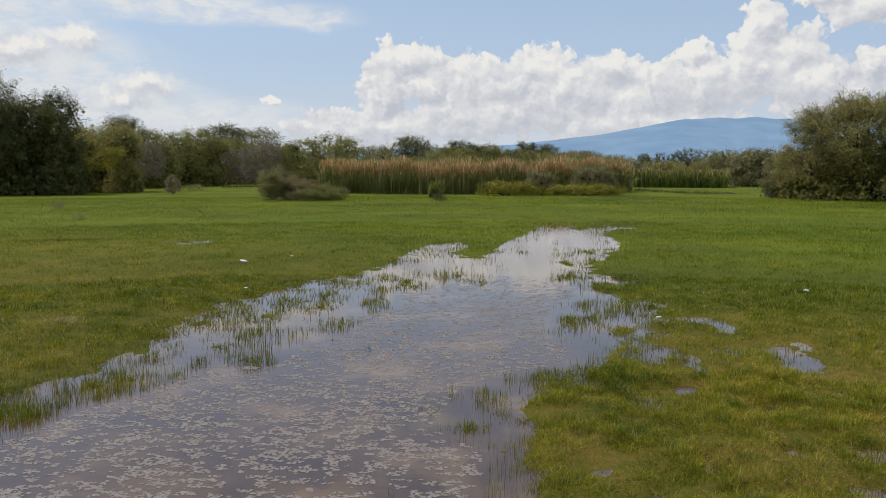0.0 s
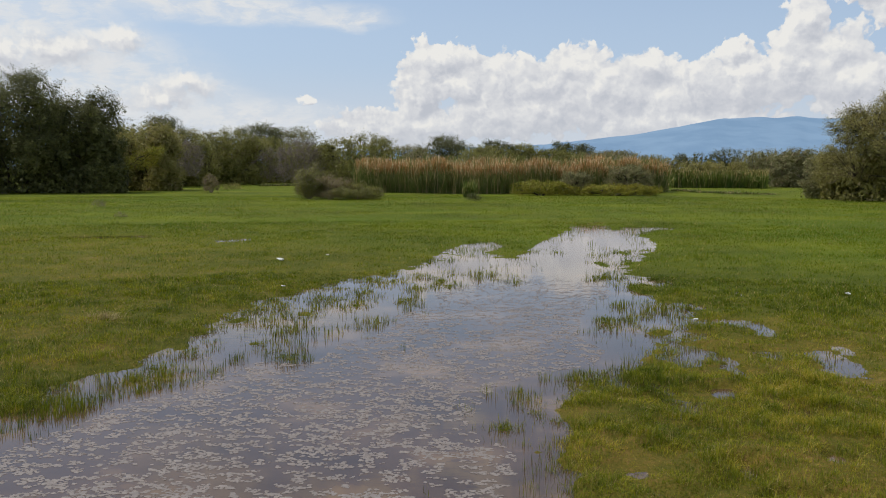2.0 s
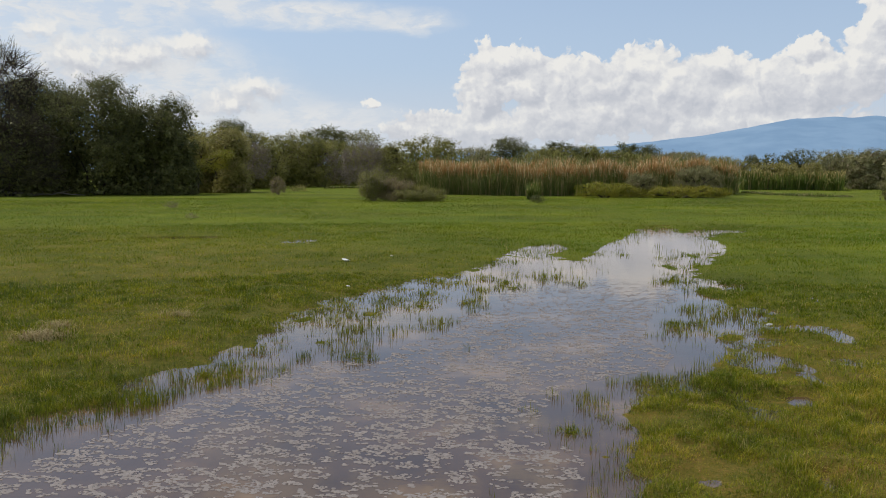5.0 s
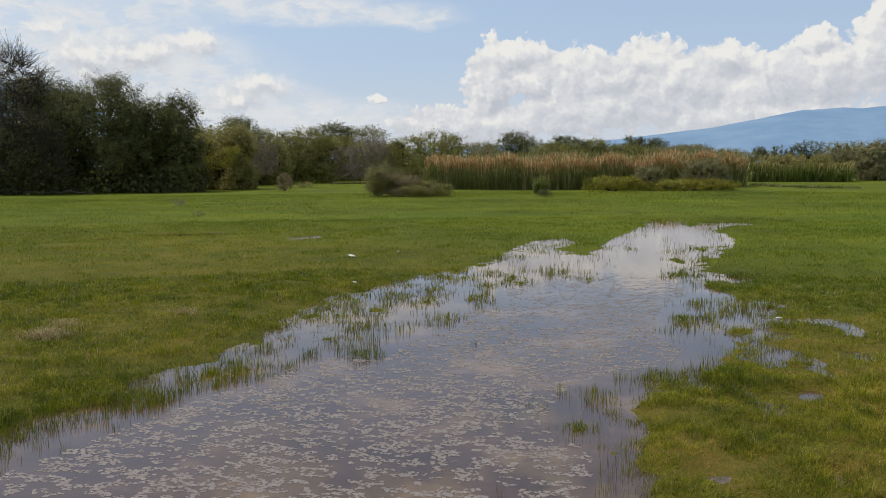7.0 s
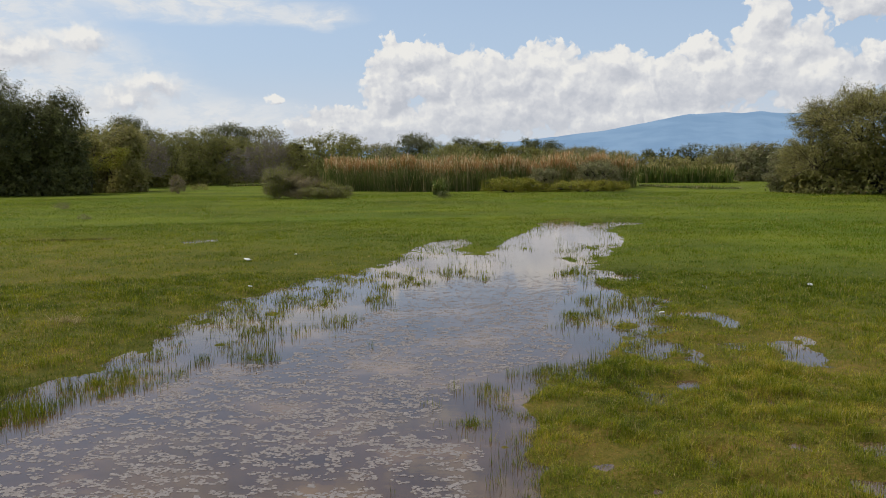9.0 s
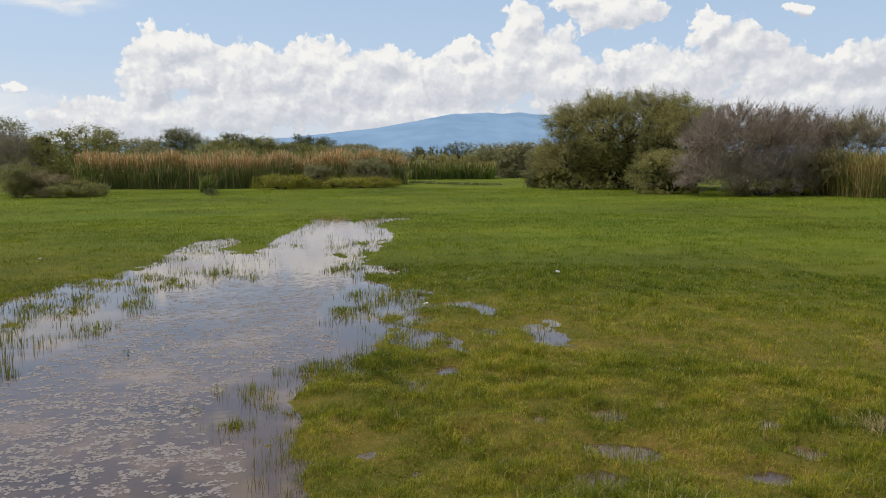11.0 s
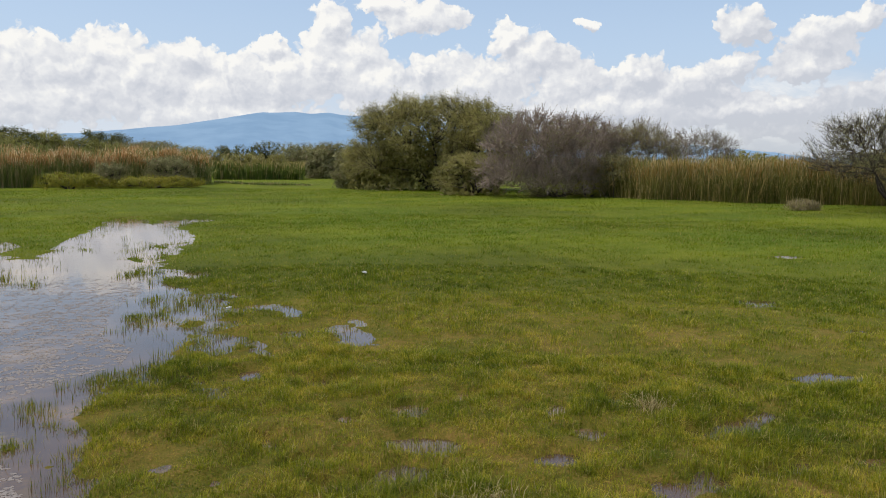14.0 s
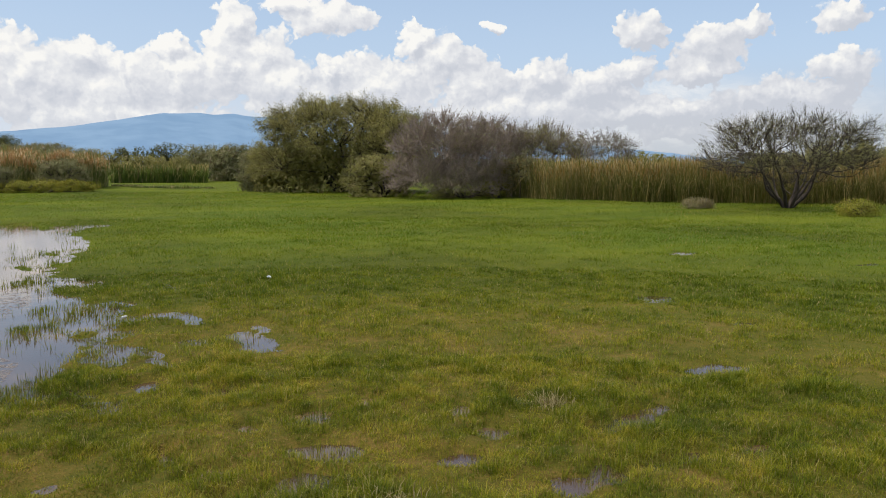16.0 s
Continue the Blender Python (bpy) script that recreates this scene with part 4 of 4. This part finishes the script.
tree("leafy_bush", "low yellow-green bush beside the bare tree", "shrub", 25.9, 12.2, 0.55, 0.85, 0.6, LIME, seed=97, tips=120, sprays=28, size=0.068, spread=0.100, low=0.02)
tree("dry_bush", "low pale dry bush at the edge of the reeds", "shrub", 25.3, 17.8, 0.42, 0.8, 0.4, DUSTY, GREY_BARK, seed=98, tips=150, sprays=5, size=0.05, spread=0.08, low=0.0, twigs=5, skirt=0.4, lumps=0.6, stems=9, thick=0.012, twig_thick=0.005)
tree("low_shrub", "low dull green growth under a thorn bush", "shrub", 24.0, 30.2, 0.75, 2.2, 0.8, OLIVE, seed=197, tips=260, sprays=14, size=0.075, spread=0.1, low=0.0, lumps=0.5, skirt=0.6, stems=9)
tree("low_shrub", "low dull green growth at the edge of the reeds", "shrub", 27.4, 30.4, 0.9, 1.6, 0.7, OLIVE, seed=198, tips=220, sprays=14, size=0.075, spread=0.1, low=0.0, lumps=0.5, skirt=0.6, stems=9)
tree("leafy_bush", "small bright green bush at the foot of a thorn bush", "shrub", 25.4, 29.6, 0.8, 0.9, 0.6, LIME, seed=99, tips=90, sprays=28, size=0.075, spread=0.060, low=0.02)


# ---- reed beds ----
def ribbons(x, y, z, long, width, bend, rng, tilt=0.16):
    """Long tapering leaves from x, y, z upward, bent over at the tip."""
    n = len(x)
    turn = rng.uniform(0, 2 * np.pi, n)
    way = np.stack([np.cos(turn), np.sin(turn), 0 * turn], 1)
    side = np.stack([-np.sin(turn), np.cos(turn), 0 * turn], 1)
    lean = rng.normal(size=n) * tilt * rng.uniform(0.4, 1.5, n)
    root = np.stack([x, y, z], 1)
    up = np.array([0, 0, 1.0])
    long, width, bend = (np.asarray(v)[:, None] for v in (long, width, bend))
    a = root
    b = root + up * long * 0.5 + way * (lean[:, None] * long * 0.5)
    c = root + up * long * (0.88 - 0.25 * bend) + way * (lean[:, None] * long * 0.9 + bend * long * 0.22)
    d = root + up * long * (1.0 - 0.62 * bend) + way * (lean[:, None] * long + bend * long * 0.55)
    verts = np.stack([a - side * width, a + side * width, b - side * width * 0.9, b + side * width * 0.9, c - side * width * 0.6, c + side * width * 0.6, d], 1)
    i = np.arange(n)[:, None] * 7
    tris = np.concatenate([i + np.array(f) for f in ((0, 1, 3), (0, 3, 2), (2, 3, 5), (2, 5, 4), (4, 5, 6))])
    return verts.reshape(-1, 3), tris


def reed_bed(label, line, deep, high, count, tops, leaf, dry, seed, width=0.028, top_width=0.03, tilt=0.30, crest=0.1, bent=0.0):
    """A stand of cattail along a line of plan points, running back from it."""
    rng = np.random.default_rng(seed)
    line = np.array(line, float)
    step = np.linalg.norm(np.diff(line, axis=0), axis=1)
    at = np.concatenate([[0], np.cumsum(step)])
    back = np.array([0.35, 0.94]) if abs(line[-1, 0] - line[0, 0]) > abs(line[-1, 1] - line[0, 1]) else np.array([0.8, 0.6])

    def spots(n, front=0.0):
        s = rng.uniform(0, at[-1], n)
        x, y = np.interp(s, at, line[:, 0]), np.interp(s, at, line[:, 1])
        d = front + rng.uniform(0, 1, n) ** 1.4 * deep + 1.9 * cloudy(s * 0.5, 0 * s, 3, seed)
        return x + back[0] * d, y + back[1] * d, s

    thing = empty("reed_bed", *line[0], 0)
    tagged(thing, label, "reeds", kind="stuff")

    def local(v):
        return v - np.array([line[0, 0], line[0, 1], 0])

    x, y, s = spots(count)
    h = high * (0.82 + 0.5 * cloudy(s * 0.6, y * 0.5, 3, seed + 3.0)) * rng.uniform(0.3, 1.15, count) ** 0.7
    v, f = ribbons(x, y, 0 * x, h, np.full(count, width), rng.uniform(0, 0.9, count) ** 1.3, rng, tilt)
    if bent:
        k = int(count * bent)
        x, y, s = spots(k)
        top = high * rng.uniform(0.15, 0.8, k)
        v, f = joined([(v, f), ribbons(x, y, top, high * rng.uniform(0.16, 0.4, k), np.full(k, width * 0.9), rng.uniform(0.4, 1.0, k), rng, 0.9)])
    tagged(part("leaves", mesh_of("leaves", local(v), f, leaf), thing), kind="stuff")
    x, y, s = spots(tops, 0.25)
    h = high * (0.84 + 0.5 * cloudy(s * 0.6, y * 0.5, 3, seed + 3.0))
    z = h * rng.uniform(crest, 1.0, tops) ** 0.5 * 0.86
    v, f = ribbons(x, y, z, (h - z) * rng.uniform(0.7, 1.5, tops), np.full(tops, top_width), rng.uniform(0.1, 0.9, tops), rng, 0.35)
    tagged(part("dry_tops", mesh_of("dry_tops", local(v), f, dry), thing), kind="stuff")
    return thing


reed_bed("cattail bed with green stalks and rusty brown dry tops", [(-9.0, 54.0), (-4.0, 51.5), (2.0, 50.8), (8.0, 51.5), (12.6, 55.0)], 6.0, 2.6, 15000, 13000, REED_GREEN, REED_DRY, 201, 0.013, 0.013, 0.24, 0.4, bent=0.35)
reed_bed("far green cattail bed across the marsh", [(17.4, 71.5), (20.5, 70.5), (24.6, 68.0)], 5.0, 1.85, 6500, 2500, REED_BRIGHT, REED_OLIVE, 202, 0.024, 0.022, 0.22)
reed_bed("tall yellowing cattail bed behind the bare tree", [(25.6, 30.5), (26.6, 27.5), (27.6, 24.0), (29.5, 20.5), (32.0, 17.5), (36.0, 13.5)], 6.0, 2.05, 11000, 10000, REED_OLIVE, REED_GOLD, 203, 0.009, 0.009, 0.42, 0.35, 1.3)
reed_bed("fresh green reed tuft before the cattails", [(-1.0, 44.0), (-0.4, 44.0)], 0.4, 1.25, 420, 6, REED_BRIGHT, REED_OLIVE, 204, 0.016, tilt=0.2)


# ---- the meadow ----
def meadow():
    """Grass over the meadow and out into the shallows: tufts of bent blades near by, single broader blades far off."""
    rng = np.random.default_rng(7)
    near_v, near_f, far_v, far_f = [], [], [], []
    for r0, r1, tufts, blades, fine in ((3.2, 6.4, 520, 25, True), (6.4, 12.0, 170, 18, True), (12.0, 24.0, 60, 11, False), (24.0, 48.0, 18, 8, False), (48.0, 80.0, 2, 7, False)):
        a0, a1 = radians(-44), radians(74)
        n = int(tufts * 0.5 * (a1 - a0) * (r1 * r1 - r0 * r0))
        r, a = np.sqrt(rng.uniform(r0 * r0, r1 * r1, n)), rng.uniform(a0, a1, n)
        x, y = r * np.sin(a), r * np.cos(a)
        z = ground_height(x, y)
        dense = np.clip(0.8 + 1.0 * cloudy(x * 0.9, y * 0.9, 3, 21.0) + 2.4 * cloudy(x * 3.8, y * 3.8, 3, 91.0), 0.06, 1)
        dry = np.clip((z + 0.016) / 0.022, 0, 1) * dense
        clump = cloudy(x * 3.6, y * 2.2, 3, 61.0)
        shallow = np.clip(0.80 + z * 16 + clump * 2.2, 0.02, 1) * (z > -0.075)
        keep = rng.uniform(size=n) < np.maximum(dry, shallow * 0.8)
        x, y, z, r = x[keep], y[keep], z[keep], r[keep]
        n = len(x)
        wet = np.clip(-z / 0.03, 0, 1)
        tall = (0.022 + 0.026 * np.clip(0.5 + cloudy(x * 0.7, y * 0.7, 3, 31.0), 0, 1)) * rng.uniform(0.7, 1.4, n) * np.clip(1.1 + 2.4 * cloudy(x * 3.8, y * 3.8, 3, 91.0), 0.35, 2.2) + wet * 0.026 - np.minimum(z, 0) * 0.9
        count = np.where(wet > 0.4, max(3, blades * 3 // 5), blades)
        own = np.repeat(np.arange(n), count)
        m = len(own)
        wide = (0.016 + 0.0035 * r + 0.008 * np.maximum(r - 12, 0)) * rng.uniform(0.6, 1.5, n)
        dx, dy = rng.normal(size=m) * wide[own], rng.normal(size=m) * wide[own]
        px, py = x[own] + dx, y[own] + dy
        pz = ground_height(px, py) - 0.005
        h = tall[own] * rng.uniform(0.55, 1.25, m)
        turn = np.arctan2(dy, dx) + rng.normal(size=m) * 0.9
        way = np.stack([np.cos(turn), np.sin(turn), 0 * turn], 1)
        side = np.stack([-np.sin(turn), np.cos(turn), 0 * turn], 1)
        lean = rng.gamma(2.0, 0.30, m) * (1 - 0.75 * wet[own])
        w = (np.maximum(0.0015, 0.00034 * r[own]) * rng.uniform(0.7, 1.3, m))[:, None]
        root = np.stack([px, py, pz], 1)
        h = h[:, None]
        lean = lean[:, None]
        up = np.array([0, 0, 1.0])
        if fine:
            mid = root + up * h * 0.5 + way * h * lean * 0.25
            tip = root + up * h * (1 - 0.18 * lean) + way * h * lean
            near_v.append(np.stack([root, mid - side * w, mid + side * w, tip], 1).reshape(-1, 3))
            i = np.arange(m)[:, None] * 4 + sum(len(v) for v in near_v[:-1])
            near_f.append(np.concatenate([i + np.array(f) for f in ((0, 2, 1), (1, 2, 3))]))
        else:
            tip = root + up * h * (1 - 0.18 * lean) + way * h * lean
            far_v.append(np.stack([root - side * w, root + side * w, tip], 1).reshape(-1, 3))
            far_f.append(np.arange(m * 3).reshape(m, 3) + sum(len(v) for v in far_v[:-1]))
    for label, v, f in (("short green meadow grass in tufts, thinning into the pond", near_v, near_f), ("short green meadow grass reaching to the reeds", far_v, far_f)):
        ob = new("meadow_grass", mesh_of("meadow_grass", np.concatenate(v), np.concatenate(f), GRASS))
        tagged(ob, label, "grass", kind="stuff")


def scum():
    """Pale flakes of floating scum, in drifts over the open water."""
    rng = np.random.default_rng(11)
    n = 330000
    x, y = rng.uniform(-4, 2.4, n), 1.0 + 11.0 * rng.uniform(0, 1, n)
    z = ground_height(x, y)
    drift = 0.13 * cloudy(x * 0.8, y * 0.8, 2, 41.0) + cloudy(x * 15.0, y * 24.0, 2, 51.0)
    fade = np.clip((12.0 - y) / 5.0, 0, 1)
    keep = (z < -0.012) & (drift > 0.02) & (inside(x, y, OPEN_WATER) > 0.12) & (rng.uniform(size=n) < 0.8 * fade)
    x, y = x[keep], y[keep]
    n, k = len(x), 4
    turn = np.arange(k) * 2 * np.pi / k + rng.uniform(0, 6, (n, 1))
    size = rng.uniform(0.007, 0.015, (n, 1)) * rng.uniform(0.6, 1.3, (n, k))
    ring = np.stack([x[:, None] + np.cos(turn) * size * 1.2, y[:, None] + np.sin(turn) * size, 0 * turn + 0.0008], -1)
    verts = np.concatenate([np.stack([x, y, rng.uniform(0.002, 0.004, n)], 1)[:, None], ring], 1)
    i = np.arange(n)[:, None] * (k + 1)
    faces = [i + np.array([0, 1 + j, 1 + (j + 1) % k]) for j in range(k)]
    ob = new("floating_scum", mesh_of("floating_scum", verts.reshape(-1, 3), np.concatenate(faces), SCUM))
    tagged(ob, "pale grey flakes of scum floating on the pond", "scum", kind="stuff")


meadow()
scum()


# ---- small scraps lying in the grass ----
def scrap(x, y, size, seed):
    rng = np.random.default_rng(seed)
    bm = bmesh.new()
    bmesh.ops.create_icosphere(bm, subdivisions=2, radius=1.0)
    for v in bm.verts:
        v.co *= 1 + 0.35 * (rng.random() - 0.5)
        v.co.x *= size
        v.co.y *= size * 0.6
        v.co.z *= size * 0.28
    me = bpy.data.meshes.new("scrap")
    bm.to_mesh(me)
    bm.free()
    me.materials.append(WHITE)
    ob = new("white_scrap", me)
    ob.location = (x, y, max(0.0, ground_height(np.array([x]), np.array([y]))[0]) + 0.035)
    ob.rotation_euler = (0.1, 0.2, rng.uniform(0, 3))
    tagged(ob, "crumpled white scrap lying on the grass", "litter", "white scraps")


for k, (x, y, size) in enumerate([(-3.35, 13.1, 0.07), (4.62, 9.85, 0.06), (2.3, 8.25, 0.035), (-2.7, 13.9, 0.04), (-2.6, 10.25, 0.04)]):
    scrap(x, y, size, 300 + k)


# ---- fallen wood, weeds and straw ----
def fallen_branch(label, x, y, long, turn, thick, seed, forks=4):
    """A dead limb lying on the ground, with a few crooked side branches."""
    rng = np.random.default_rng(seed)
    t = np.linspace(0, 1, 9)
    way = np.array([math.cos(turn), math.sin(turn), 0])
    main = way * (t[:, None] - 0.5) * long + np.array([0, 0, 1]) * (thick + 0.18 * np.sin(t * 3.0) ** 2)[:, None] + rng.normal(size=(9, 3)) * 0.05
    pieces = [tubes(main[None], (thick * (1 - 0.7 * t))[None], 6)]
    for k in range(forks):
        root = main[2 + k % 6]
        out = unit(way * rng.uniform(0.2, 0.8) + np.array([rng.normal() * 0.6, rng.normal() * 0.6, rng.uniform(0.2, 0.9)]))
        s = np.linspace(0, 1, 5)
        limb = root + out * s[:, None] * long * rng.uniform(0.15, 0.35) + rng.normal(size=(5, 3)) * 0.04 * s[:, None]
        pieces.append(tubes(limb[None], (thick * 0.5 * (1 - 0.75 * s))[None], 5))
    ob = new("fallen_branch", mesh_of("fallen_branch", *joined(pieces), PALE_WOOD, True))
    ob.location = (x, y, 0.03)
    tagged(ob, label, "dead wood", "fallen wood")


fallen_branch("long pale dead branch lying under dark trees", -33.6, 45.6, 5.0, 0.15, 0.10, 401)
fallen_branch("pale dead branch lying on the grass edge", -36.4, 46.2, 3.6, -0.2, 0.09, 402)
fallen_branch("thin grey dead branch under dark trees", -30.4, 46.4, 3.0, 0.3, 0.06, 403)
tree("weed", "small dry grey-green weed in the grass", "weed", -15.6, 31.6, 0.28, 0.3, 0.25, SAGE, GREY_BARK, seed=410, tips=30, sprays=3, size=0.05, spread=0.05, low=0.0, skirt=0.0, clumps=6, stems=8, twigs=4, rise=1.5, thick=0.008, twig_thick=0.004, group="weeds")
tree("weed", "small dry grey-green weed in the grass", "weed", -11.6, 25.0, 0.17, 0.2, 0.15, SAGE, GREY_BARK, seed=411, tips=22, sprays=3, size=0.04, spread=0.04, low=0.0, skirt=0.0, clumps=6, stems=8, twigs=4, rise=1.5, thick=0.007, twig_thick=0.003, group="weeds")
tree("weed", "small dark weed in the grass", "weed", -0.2, 39.5, 0.4, 0.45, 0.3, DARK_GREEN, seed=412, tips=70, sprays=10, size=0.06, spread=0.08, low=0.02, thick=0.012, group="weeds")
tree("weed", "low green weed beside the grey bushes", "weed", -19.0, 60.0, 0.5, 0.7, 0.5, OLIVE, seed=413, tips=90, sprays=10, size=0.08, spread=0.1, low=0.02, thick=0.012, group="weeds")


def straw_tuft(x, y, count, size, seed):
    rng = np.random.default_rng(seed)
    px, py = rng.normal(size=count) * size, rng.normal(size=count) * size * 0.7
    v, f = ribbons(px, py, 0 * px, rng.uniform(0.04, 0.12, count), np.full(count, 0.0018), rng.uniform(0.4, 1.0, count), rng, 0.7)
    ob = new("straw_tuft", mesh_of("straw_tuft", v, f, STRAW))
    ob.location = (x, y, ground_height(np.array([x]), np.array([y]))[0])
    tagged(ob, "bleached tuft of dead grass in the meadow", "grass tuft", "straw tufts", "stuff")


STRAW = leaf_material("straw", (0.30, 0.24, 0.11), (0.52, 0.44, 0.23), (0.25, 0.17, 0.08), 0.2)
for k, (x, y, count, size) in enumerate([(-4.65, 6.68, 700, 0.12), (-4.75, 7.1, 260, 0.08), (-3.9, 7.9, 160, 0.08), (2.0, 2.75, 160, 0.1), (3.75, 3.45, 120, 0.06)]):
    straw_tuft(x, y, count, size, 420 + k)
# added sedge strips stand in for far dark lines of water and shadow
reed_bed("sedge strip added for the dark edge of a narrow ditch", [(14.6, 60.5), (16.0, 55.0), (18.6, 51.0)], 0.8, 0.28, 1500, 10, REED_GREEN, REED_OLIVE, 430, 0.03)
reed_bed("sedge strip added for a dark line across the far grass", [(-20.0, 70.5), (-16.4, 72.6)], 0.8, 0.35, 700, 10, REED_GREEN, REED_OLIVE, 431, 0.03)
